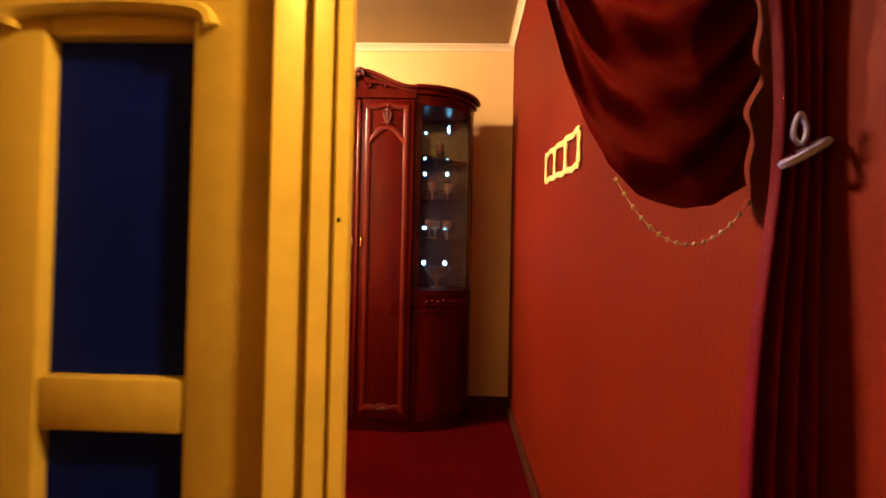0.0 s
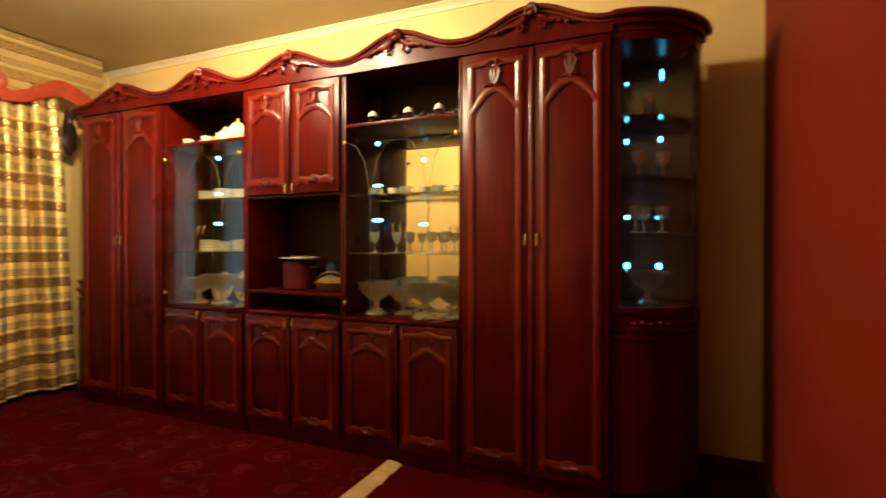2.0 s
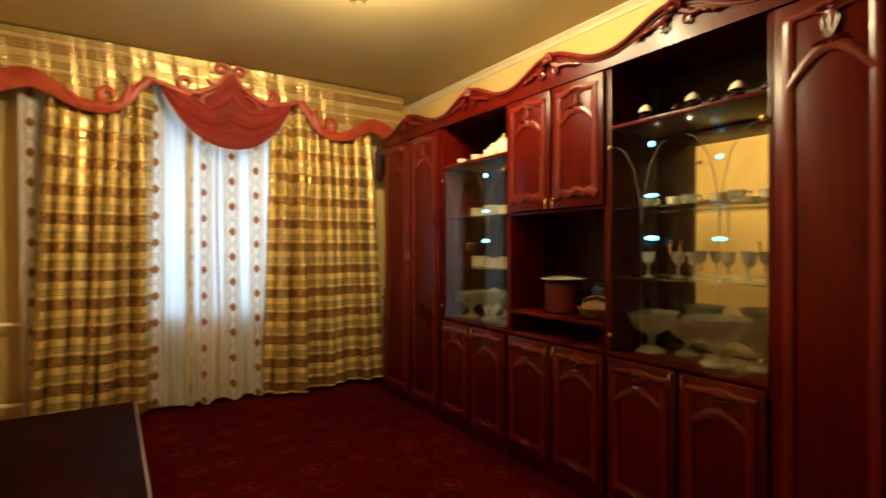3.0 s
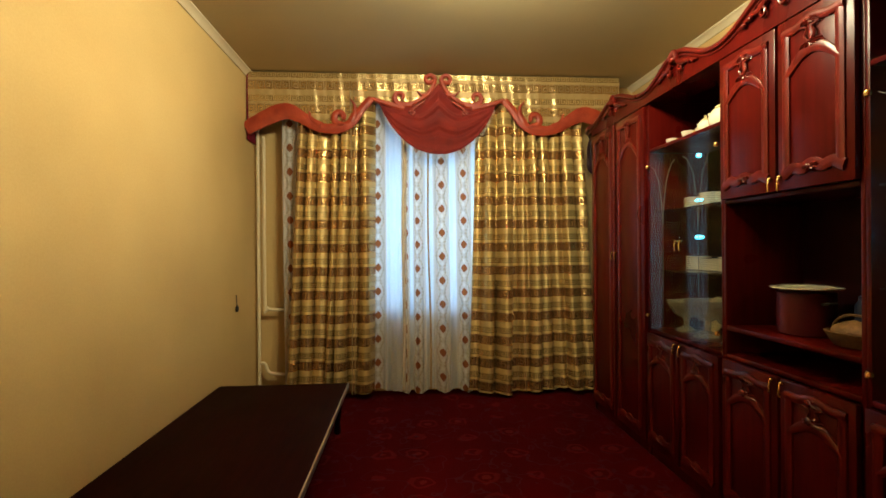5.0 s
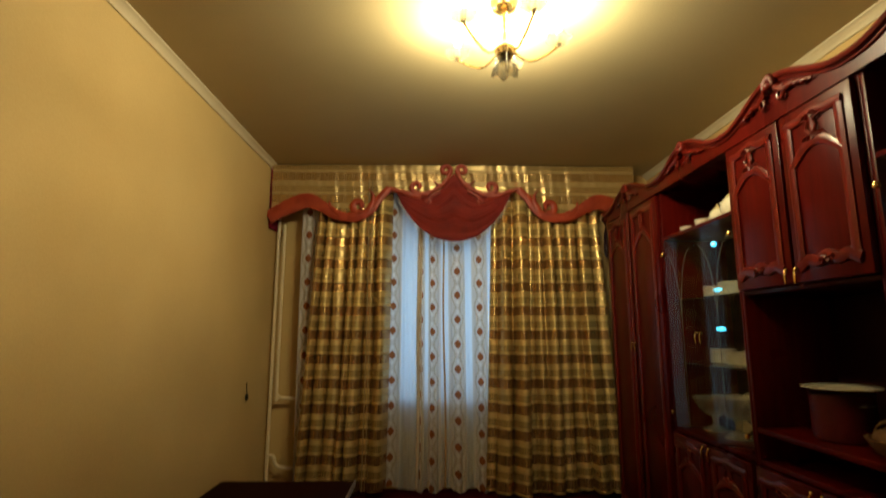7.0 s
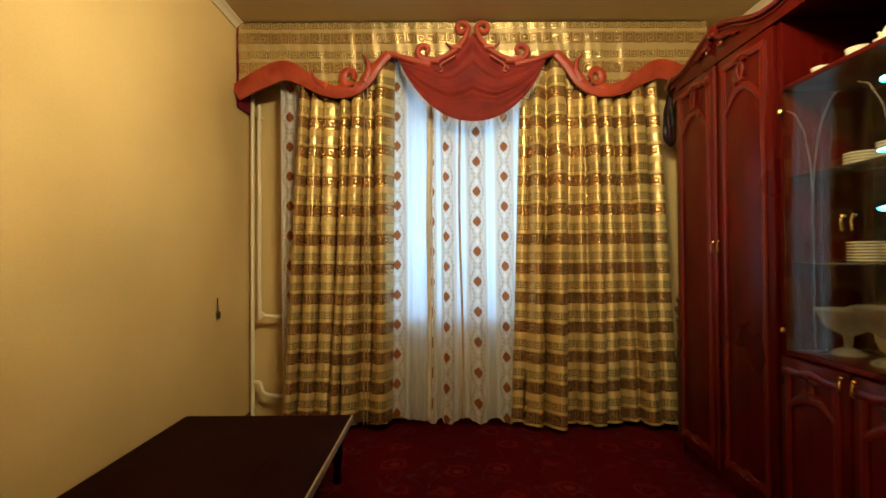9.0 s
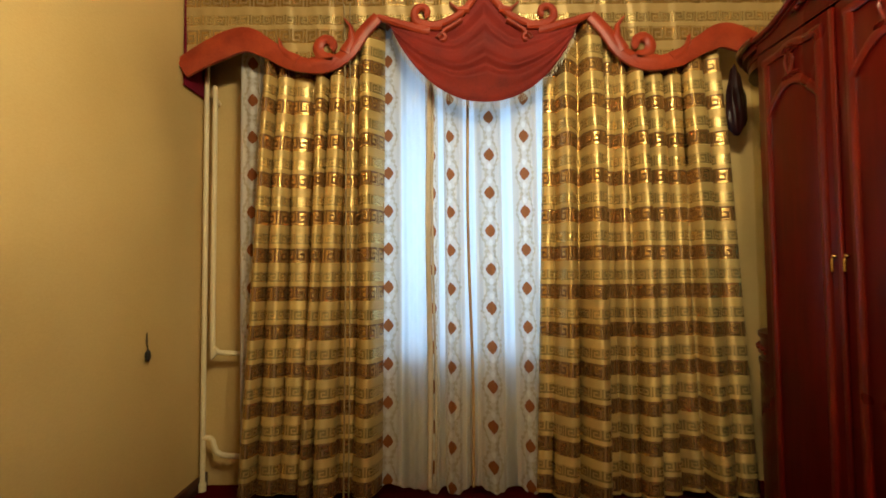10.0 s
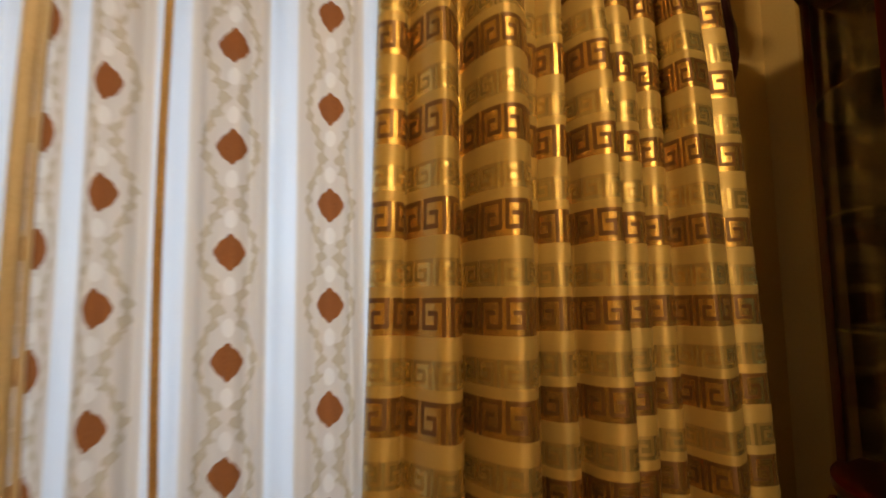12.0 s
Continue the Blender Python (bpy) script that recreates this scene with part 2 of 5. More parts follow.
M_KEY = key_cloth("gold_key_brocade", (0.56, 0.385, 0.122), (0.60, 0.360, 0.095), (0.085, 0.018, 0.004), (0.72, 0.54, 0.18), 0.27, metal=0.80)
M_VALANCE = key_cloth("pale_valance_brocade", (0.46, 0.31, 0.11), (0.56, 0.37, 0.12), (0.25, 0.145, 0.045), (0.60, 0.44, 0.16), 0.25, metal=0.85)
# key brocade recoloured blue: cold light on the portiere sits in its ground
M_PORTIERE = key_cloth("cold_lit_key_brocade", (0.33, 0.30, 0.70), (0.33, 0.30, 0.70), (0.030, 0.008, 0.022), (0.33, 0.30, 0.70), 0.5, 0.160, 0.15, 0.92, 0.9)


def make_sheer():
    """Embroidered panels, one to each whole number of u, with clearer strips of voile between them."""
    n = Nodes("dotted_sheer")
    sep = n.add("ShaderNodeSeparateXYZ", Vector=n.coords("UV"))
    u, v = sep.outputs[0], sep.outputs[1]
    col = n.math("FLOOR", n.math("ADD", u, 0.5))
    odd = n.math("MULTIPLY", n.math("FLOORED_MODULO", col, 2.0), DOT_STEP / 2)
    dx = n.math("MULTIPLY", n.math("SUBTRACT", u, col), 0.195)
    vv = n.math("ADD", v, odd)
    dy = n.math("SUBTRACT", n.math("MULTIPLY", n.math("FRACT", n.math("DIVIDE", vv, DOT_STEP)), DOT_STEP), DOT_STEP / 2)
    wobble = n.math("MULTIPLY", n.math("SUBTRACT", n.noise(55.0, 3, n.coords("UV"), (0.25, 1.0, 1.0)), 0.5), 0.026)
    dxw = n.math("ADD", dx, wobble)

    def oval(a, b, x=dx, y=dy):
        p = n.math("POWER", n.math("ABSOLUTE", n.math("DIVIDE", x, a)), 2.0)
        q = n.math("POWER", n.math("ABSOLUTE", n.math("DIVIDE", y, b)), 2.0)
        return n.math("LESS_THAN", n.math("ADD", p, q), 1.0)
    dot = n.math("MAXIMUM", n.math("MAXIMUM", oval(0.0235, 0.0180), oval(0.0100, 0.0350)), oval(0.0205, 0.0285))
    # leafy chains that swing out round each medallion and close in between
    swing = n.math("MULTIPLY", n.math("COSINE", n.math("MULTIPLY", dy, 2 * math.pi / DOT_STEP)), 0.0150)
    away = n.math("SUBTRACT", n.math("ABSOLUTE", dxw), n.math("ADD", swing, 0.0300))
    leaf_wave = n.math("MULTIPLY_ADD", n.math("SINE", n.math("MULTIPLY", dy, 2 * math.pi / DOT_STEP * 7)), 0.0035, 0.0065)
    chain = n.math("LESS_THAN", n.math("ABSOLUTE", away), leaf_wave)
    petal = oval(0.0090, 0.0170, dx, n.math("SUBTRACT", n.math("ABSOLUTE", dy), 0.062))
    gap = n.math("GREATER_THAN", n.math("ABSOLUTE", dx), 0.0740)
    hem = n.math("MULTIPLY", n.math("GREATER_THAN", n.math("ABSOLUTE", dx), 0.0690), n.math("SUBTRACT", 1.0, gap))
    thread = n.noise(900.0, 2, n.coords("UV"), (1.0, 0.15, 1.0))
    base = n.mix(n.math("MULTIPLY", thread, 0.35), (0.70, 0.65, 0.59), (0.60, 0.54, 0.47))
    base = n.mix(n.math("MULTIPLY", chain, 0.62), base, (0.42, 0.34, 0.20))
    base = n.mix(n.math("MULTIPLY", petal, 0.6), base, (0.86, 0.84, 0.80))
    base = n.mix(n.math("MULTIPLY", hem, 0.6), base, (0.80, 0.77, 0.72))
    base = n.mix(gap, base, (0.92, 0.94, 0.97))
    base = n.mix(dot, base, n.mix(n.noise(160.0, 2, n.coords("UV")), (0.36, 0.130, 0.042), (0.22, 0.070, 0.022)))
    df = n.add("ShaderNodeBsdfDiffuse", Color=base)
    tl = n.add("ShaderNodeBsdfTranslucent", Color=base)
    tr = n.add("ShaderNodeBsdfTransparent")
    tr.inputs["Color"].default_value = (0.95, 0.95, 0.95, 1)
    a = n.add("ShaderNodeMixShader", Fac=n.math("MULTIPLY_ADD", gap, 0.34, 0.44))
    n.tree.links.new(df.outputs[0], a.inputs[1])
    n.tree.links.new(tl.outputs[0], a.inputs[2])
    solid = n.math("MAXIMUM", dot, n.math("MULTIPLY", chain, 0.85))
    b = n.add("ShaderNodeMixShader", Fac=n.math("SUBTRACT", n.math("MULTIPLY_ADD", solid, 0.05, 0.945), n.math("MULTIPLY", gap, 0.10)))
    n.tree.links.new(tr.outputs[0], b.inputs[1])
    n.tree.links.new(a.outputs[0], b.inputs[2])
    n.tree.links.new(b.outputs[0], n.out.inputs["Surface"])
    return n.mat


DOT_STEP, DOT_RISE = 0.200, 0.129
M_SHEER = make_sheer()


def make_rug(name, floral):
    n = Nodes(name, Roughness=0.95)
    pos = n.coords()
    fine, big = n.noise(350.0, 2), n.noise(1.6)
    colour = n.ramp(n.math("MULTIPLY_ADD", fine, 0.4, n.math("MULTIPLY", big, 0.6)), [(0.3, (0.034, 0.0005, 0.0008)), (0.7, (0.066, 0.0010, 0.0014))])
    if floral:
        vor = n.add("ShaderNodeTexVoronoi", Vector=pos, Scale=3.4)
        vor.inputs["Randomness"].default_value = 0.35
        d = vor.outputs["Distance"]
        petals = n.noise(14.0, 3)
        ring = n.math("LESS_THAN", n.math("ABSOLUTE", n.math("SUBTRACT", n.math("MULTIPLY_ADD", petals, 0.30, d), 0.36)), 0.035)
        heart = n.math("LESS_THAN", n.math("MULTIPLY_ADD", petals, 0.2, d), 0.20)
        colour = n.mix(n.math("MULTIPLY", ring, 0.3), colour, (0.15, 0.018, 0.018))
        colour = n.mix(n.math("MULTIPLY", heart, 0.28), colour, (0.18, 0.035, 0.03))
        vine = n.math("LESS_THAN", n.math("ABSOLUTE", n.math("SUBTRACT", n.noise(5.0, 2), 0.5)), 0.012)
        colour = n.mix(n.math("MULTIPLY", vine, 0.5), colour, (0.05, 0.02, 0.03))
    n.set("Base Color", colour)
    n.bump(fine, 0.6, 0.006)
    n.bsdf.inputs["Specular IOR Level"].default_value = 0.02
    return n.mat


M_CARPET, M_RUG = make_rug("plain_red_carpet", False), make_rug("floral_red_rug", True)
M_RUG_EDGE = mottled("cream_rug_edge", (0.45, 0.34, 0.18), (0.62, 0.50, 0.30), 30.0, 0.9, 0.6)


# Mesh helpers
def empty(name, m, label="", category="", group=""):
    ob = new(name)
    ob.empty_display_size = 0.1
    ob.matrix_world = m
    return tagged(ob, label, category, group)


def part(name, bm, material, parent=None, label="", sharp=35):
    me = bpy.data.meshes.new(name)
    bmesh.ops.recalc_face_normals(bm, faces=bm.faces)
    bm.to_mesh(me)
    bm.free()
    me.materials.append(material)
    me.shade_smooth()
    me.set_sharp_from_angle(angle=radians(sharp))
    ob = new(name, me)
    if parent:
        ob.parent = parent
    if label:
        tagged(ob, label)
    return ob


def box(bm, x0, x1, y0, y1, z0, z1, bevel=0.0):
    vs = [bm.verts.new((x, y, z)) for z in (z0, z1) for y in (y0, y1) for x in (x0, x1)]
    fs = [bm.faces.new([vs[i] for i in f]) for f in ((0, 2, 3, 1), (4, 5, 7, 6), (0, 1, 5, 4), (2, 6, 7, 3), (0, 4, 6, 2), (1, 3, 7, 5))]
    if bevel:
        es = list({e for f in fs for e in f.edges})
        bmesh.ops.bevel(bm, geom=es, offset=bevel, segments=2, affect="EDGES", profile=0.5)
    return bm


def boxed(name, size, material, parent=None, label="", bevel=0.004):
    return part(name, box(bmesh.new(), *size, bevel), material, parent, label)


def lathe(bm, profile, seg=20, at=(0, 0, 0), squash=1.0):
    rings = []
    for r, z in profile:
        rings.append([bm.verts.new((at[0] + r * math.cos(2 * math.pi * k / seg), at[1] + squash * r * math.sin(2 * math.pi * k / seg), at[2] + z)) for k in range(seg)])
    for a, b in zip(rings, rings[1:]):
        for k in range(seg):
            bm.faces.new((a[k], a[(k + 1) % seg], b[(k + 1) % seg], b[k]))
    bm.faces.new(list(reversed(rings[0])))
    bm.faces.new(rings[-1])
    return bm


def tube(bm, pts, radius, seg=8):
    """A round bar along pts; radius is a number or one of the share of the way."""
    pts = [Vector(p) for p in pts]
    rings, last = [], None
    for i, p in enumerate(pts):
        d = (pts[min(i + 1, len(pts) - 1)] - pts[max(i - 1, 0)]).normalized()
        side = d.orthogonal().normalized() if last is None else (last - d * last.dot(d)).normalized()
        last, up = side, d.cross(side)
        r = radius(i / (len(pts) - 1)) if callable(radius) else radius
        rings.append([bm.verts.new(p + r * (math.cos(2 * math.pi * k / seg) * side + math.sin(2 * math.pi * k / seg) * up)) for k in range(seg)])
    for a, b in zip(rings, rings[1:]):
        for k in range(seg):
            bm.faces.new((a[k], a[(k + 1) % seg], b[(k + 1) % seg], b[k]))
    bm.faces.new(list(reversed(rings[0])))
    bm.faces.new(rings[-1])
    return bm


def blob(bm, at, size, seg=10):
    m = Matrix.Translation(at) @ Matrix.Diagonal((*size, 1))
    bmesh.ops.create_uvsphere(bm, u_segments=seg, v_segments=max(6, seg // 2 + 1), radius=1.0, matrix=m)
    return bm


def smooth_line(points, steps=8):
    """A Catmull-Rom line through the points."""
    pts = [Vector(p) for p in points]
    out = []
    for i in range(len(pts) - 1):
        a, b, c, d = pts[max(i - 1, 0)], pts[i], pts[i + 1], pts[min(i + 2, len(pts) - 1)]
        for k in range(steps):
            t = k / steps
            out.append(0.5 * ((2 * b) + (c - a) * t + (2 * a - 5 * b + 4 * c - d) * t * t + (3 * b - a - 3 * c + d) * t ** 3))
    out.append(pts[-1])
    return out


def prism(bm, outline, lo, hi, to3):
    """An outline in a plane, given thickness from lo to hi; to3(a, b, depth) gives the place."""
    front = [bm.verts.new(to3(a, b, lo)) for a, b in outline]
    back = [bm.verts.new(to3(a, b, hi)) for a, b in outline]
    bm.faces.new(front)
    bm.faces.new(list(reversed(back)))
    n = len(front)
    for i in range(n):
        bm.faces.new((front[i], back[i], back[(i + 1) % n], front[(i + 1) % n]))
    return bm


def strip(bm, pts, width, lo, hi, to3):
    """A flat-cut bar that follows pts in a plane, with its width a function of the share of the way; its middle is swollen."""
    pts = [Vector((*p, 0)) if len(p) == 2 else Vector(p) for p in pts]
    rows = []
    for i, p in enumerate(pts):
        d = (pts[min(i + 1, len(pts) - 1)] - pts[max(i - 1, 0)]).normalized()
        nrm = Vector((-d.y, d.x, 0))
        w = width(i / (len(pts) - 1))
        rows.append([bm.verts.new(to3(*(p + nrm * w * s).xy, dep)) for s, dep in ((-1, lo), (-1, hi), (-0.45, hi + (hi - lo) * 0.5), (0.45, hi + (hi - lo) * 0.5), (1, hi), (1, lo))])
    for a, b in zip(rows, rows[1:]):
        for k in range(6):
            bm.faces.new((a[k], a[(k + 1) % 6], b[(k + 1) % 6], b[k]))
    bm.faces.new(rows[0])
    bm.faces.new(list(reversed(rows[-1])))
    return bm


def spiral(cx, cy, r, turns, start, way=1, steps=26):
    out = []
    for k in range(steps + 1):
        t = k / steps
        a = start + way * turns * 2 * math.pi * t
        rr = r * (1 - 0.72 * t)
        out.append((cx + rr * math.cos(a), cy + rr * math.sin(a)))
    return out


def sheet(bm, nu, nv, place, uv):
    """A cloth of nu by nv cells with a UV layer."""
    layer = bm.loops.layers.uv.new("UVMap")
    grid = [[bm.verts.new(place(i / nu, j / nv)) for i in range(nu + 1)] for j in range(nv + 1)]
    for j in range(nv):
        for i in range(nu):
            f = bm.faces.new((grid[j][i], grid[j][i + 1], grid[j + 1][i + 1], grid[j + 1][i]))
            for loop, (a, b) in zip(f.loops, ((i, j), (i + 1, j), (i + 1, j + 1), (i, j + 1))):
                loop[layer].uv = uv(a / nu, b / nv)
    return bm


# The setting
def slab(name, x0, x1, y0, y1, z0, z1, material, label="", bevel=0.0):
    ob = part(name, box(bmesh.new(), x0, x1, y0, y1, z0, z1, bevel), material)
    return tagged(ob, label, name.split("_")[0], kind="structure")


T = 0.20
slab("floor", X_WEST - 0.6, 1.3, -1.3, Y_NORTH + T, -0.12, 0.0, M_CARPET, "plain deep red carpet laid wall to wall")
slab("ceiling", X_WEST - 0.3, 1.3, -1.3, Y_NORTH + T, CEIL, CEIL + 0.15, M_CEILING, "whitewashed plaster ceiling lit warm by a chandelier")
slab("wall_north", X_WEST - T, X_EAST + T, Y_NORTH, Y_NORTH + T, 0, CEIL, M_WALL_YELLOW, "cream painted wall behind the wall unit")
slab("wall_east", X_EAST, X_EAST + T, Y_DOOR_OUT, Y_NORTH, 0, CEIL, M_WALL_RED, "terracotta painted wall beside the doorway")
slab("wall_south", X_WEST - T, X_JOG, Y_SOUTH - T, Y_SOUTH, 0, CEIL, M_WALL_YELLOW, "cream yellow painted long wall")
slab("wall_south_return", X_JOG, X_JOG + 0.12, Y_SOUTH - T, Y_DOOR_IN, 0, CEIL, M_WALL_YELLOW, "short cream painted return of the wall")
slab("wall_door_side", X_JOG + 0.12, -0.78, Y_DOOR_OUT, Y_DOOR_IN, 0, CEIL, M_WALL_YELLOW, "cream painted wall beside the double door")
slab("wall_door_lintel", -0.78, X_EAST, Y_DOOR_OUT, Y_DOOR_IN, 2.12, CEIL, M_WALL_YELLOW, "cream painted wall above the doorway")
# the window's wall, round its opening
W_Y0, W_Y1, W_Z0, W_Z1 = 1.58, 3.25, 0.75, 2.16
slab("wall_west", X_WEST - T, X_WEST, Y_SOUTH, W_Y0, 0, CEIL, M_WALL_YELLOW, "cream painted wall beside the window")
slab("wall_west_north", X_WEST - T, X_WEST, W_Y1, Y_NORTH, 0, CEIL, M_WALL_YELLOW, "cream painted wall between window and corner")
slab("wall_west_sill", X_WEST - T, X_WEST, W_Y0, W_Y1, 0, W_Z0, M_WALL_YELLOW, "cream painted wall under the window")
slab("wall_west_head", X_WEST - T, X_WEST, W_Y0, W_Y1, W_Z1, CEIL, M_WALL_YELLOW, "cream painted wall above the window")
# the hall behind the door
slab("wall_hall_west", -1.30, -1.20, -1.2, Y_DOOR_OUT, 0, CEIL, M_HALL, "ochre papered hall wall")
slab("wall_hall_east", X_EAST + T, X_EAST + T + 0.1, -1.2, Y_DOOR_OUT, 0, CEIL, M_HALL, "ochre papered hall wall")
slab("wall_hall_south", -1.30, X_EAST + T + 0.1, -1.3, -1.2, 0, CEIL, M_HALL, "ochre papered hall wall")


def cornice(name, a, b, normal):
    bm = bmesh.new()
    a, b, nrm = Vector(a), Vector(b), Vector(normal)
    prof = [(0.0, 0.0), (0.0, -0.045), (0.008, -0.045), (0.014, -0.030), (0.030, -0.014), (0.042, -0.008), (0.042, 0.0)]
    rows = [[bm.verts.new(p + nrm * d + Vector((0, 0, h))) for d, h in prof] for p in (a, b)]
    n = len(prof)
    for k in range(n):
        bm.faces.new((rows[0][k], rows[0][(k + 1) % n], rows[1][(k + 1) % n], rows[1][k]))
    bm.faces.new(rows[0])
    bm.faces.new(list(reversed(rows[1])))
    return tagged(part(name, bm, M_CORNICE), "narrow white plaster cornice", "trim", kind="structure")


C = CEIL - 0.001
cornice("trim_north", (X_WEST, Y_NORTH - 0.001, C), (X_EAST, Y_NORTH - 0.001, C), (0, -1, 0))
cornice("trim_east", (X_EAST - 0.001, Y_DOOR_IN, C), (X_EAST - 0.001, Y_NORTH - 0.045, C), (-1, 0, 0))
cornice("trim_south", (X_WEST, Y_SOUTH + 0.001, C), (X_JOG, Y_SOUTH + 0.001, C), (0, 1, 0))
for nm, s in (("baseboard_north", (X_WEST, X_EAST, Y_NORTH - 0.02, Y_NORTH - 0.001, 0.0, 0.075)),
              ("baseboard_east", (X_EAST - 0.02, X_EAST - 0.001, Y_DOOR_IN, Y_NORTH - 0.022, 0.0, 0.075)),
              ("baseboard_south", (X_WEST, X_JOG, Y_SOUTH + 0.001, Y_SOUTH + 0.02, 0.0, 0.075))):
    slab(nm, *s, M_BASEBOARD, "dark brown wooden baseboard", 0.004)

# The rug with its cream edge
rug = empty("floral_rug", pose(0, 0, 0), "deep red floral rug with a cream woven edge", "rug")
boxed("rug_field", (-4.45, -1.40, 0.80, 3.46, 0.001, 0.012), M_RUG, rug)
bm = bmesh.new()
rng = random.Random(5)
rows = []
for k in range(121):
    y = 0.80 + 2.66 * k / 120
    fray = 0.010 * rng.random() + 0.014 * max(0.0, math.sin(9 * y) * math.sin(23 * y))
    rows.append([bm.verts.new((x, y, z)) for x, z in ((-1.40, 0.001), (-1.40, 0.013), (-1.37, 0.015), (-1.335 + fray, 0.008), (-1.320 + fray, 0.001))])
for a, b in zip(rows, rows[1:]):
    for q in range(4):
        bm.faces.new((a[q], a[q + 1], b[q + 1], b[q]))
part("rug_edge", bm, M_RUG_EDGE, rug, "worn cream rug edge")

# The window
window = empty("window_1", pose(X_WEST - 0.12, 0, 0), "white painted three-light window behind the curtains", "window")
window["kind"] = "structure"
for i in range(4):
    y = W_Y0 + (W_Y1 - W_Y0) * i / 3
    boxed("window_frame", (-0.03, 0.03, y - 0.035 + (0.035 if i == 0 else -0.035 if i == 3 else 0), y + 0.035 + (0.035 if i == 0 else -0.035 if i == 3 else 0), W_Z0, W_Z1), M_WINDOW, window)
for i in range(3):
    ya, yb = W_Y0 + (W_Y1 - W_Y0) * i / 3 + 0.04, W_Y0 + (W_Y1 - W_Y0) * (i + 1) / 3 - 0.04
    boxed("window_rail", (-0.028, 0.028, ya, yb, W_Z0, W_Z0 + 0.045), M_WINDOW, window)
    boxed("window_rail", (-0.028, 0.028, ya, yb, W_Z1 - 0.07, W_Z1), M_WINDOW, window)
    pane = boxed("pane", (-0.003, 0.003, ya, yb, W_Z0 + 0.047, W_Z1 - 0.072), M_CLEAR, window, bevel=0)
    pane.visible_shadow = False
boxed("window_sill", (0.03, 0.20, W_Y0 - 0.03, W_Y1 + 0.03, W_Z0 - 0.03, W_Z0), M_WINDOW, window, bevel=0.006)


# The wall unit: pieces that several units share
def xz(a, b, d):
    return (a, -d, b)


def wave(s, low=2.150, rise=0.100):
    return low + rise * (0.5 - 0.5 * math.cos(2 * math.pi * s)) ** 1.15


def crest(unit, w):
    """The waved top board with its rounded lip and carved shell."""
    bm = bmesh.new()
    n = 28
    top = [(w * k / n, wave(k / n)) for k in range(n + 1)]
    prism(bm, [(0, 2.078)] + top + [(w, 2.078)], 0.012, -0.03, xz)
    board = part("pediment", bm, M_MAHOGANY, unit)
    bm = bmesh.new()
    tube(bm, [(x, -0.020, z - 0.004) for x, z in top], 0.0125, 8)
    tube(bm, [(x, -0.016, z - 0.026) for x, z in top], 0.005, 6)
    part("pediment_lip", bm, M_CARVED, board)
    bm = bmesh.new()
    c, z = w / 2, wave(0.5) - 0.035
    for k in range(7):
        a = radians(180 * k / 6)
        blob(bm, (c + 0.026 * math.cos(a), -0.030, z + 0.030 * math.sin(a)), (0.011, 0.016, 0.020), 8)
    blob(bm, (c, -0.034, z - 0.004), (0.020, 0.018, 0.016), 10)
    for way in (-1, 1):
        tube(bm, [(c + way * x, -0.024, zz) for x, zz in ((0.03, z - 0.02), (0.07, z - 0.045), (0.12, z - 0.045), (0.17, z - 0.062), (0.205, z - 0.072))],
             lambda t: 0.015 * (1 - 0.75 * t), 7)
        for k in range(4):
            blob(bm, (c + way * (0.06 + 0.035 * k), -0.024, z - 0.030 - 0.012 * k), (0.020 - 0.002 * k, 0.012, 0.011), 8)
        pts = [(c + way * (a - c), -0.026, b) for a, b in spiral(c + 0.055, z - 0.062, 0.024, 1.1, 0.5)]
        tube(bm, pts, 0.0065, 6)
    part("pediment_carving", bm, M_CARVED, board)


def cartouche(bm, cx, cz, half_w, half_h, up, lobes=9, rings=5, seg=54):
    """A carved shell in low relief: fluted lobes that fan out and droop at both sides."""
    rows = []
    for k in range(1, rings + 1):
        r = k / rings
        row = []
        for q in range(seg):
            a = 2 * math.pi * q / seg
            flute = math.cos(lobes * a)
            edge = 1 + 0.14 * flute * r
            x = half_w * r * edge * math.cos(a)
            z = half_h * 0.62 * r * edge * math.sin(a) - 0.30 * half_h * (x / half_w) ** 2
            rise = 0.014 * (1 - r ** 2) + 0.0055 * flute * r * (1 - 0.6 * r) + 0.004 * math.exp(-((r - 0.55) / 0.15) ** 2)
            row.append(bm.verts.new((cx + x, -0.019 - max(0.0, rise), cz + up * z)))
        rows.append(row)
    tip = bm.verts.new((cx, -0.036, cz))
    for q in range(seg):
        bm.faces.new((tip, rows[0][q], rows[0][(q + 1) % seg]))
    for a, b in zip(rows, rows[1:]):
        for q in range(seg):
            bm.faces.new((a[q], a[(q + 1) % seg], b[(q + 1) % seg], b[q]))
    return bm


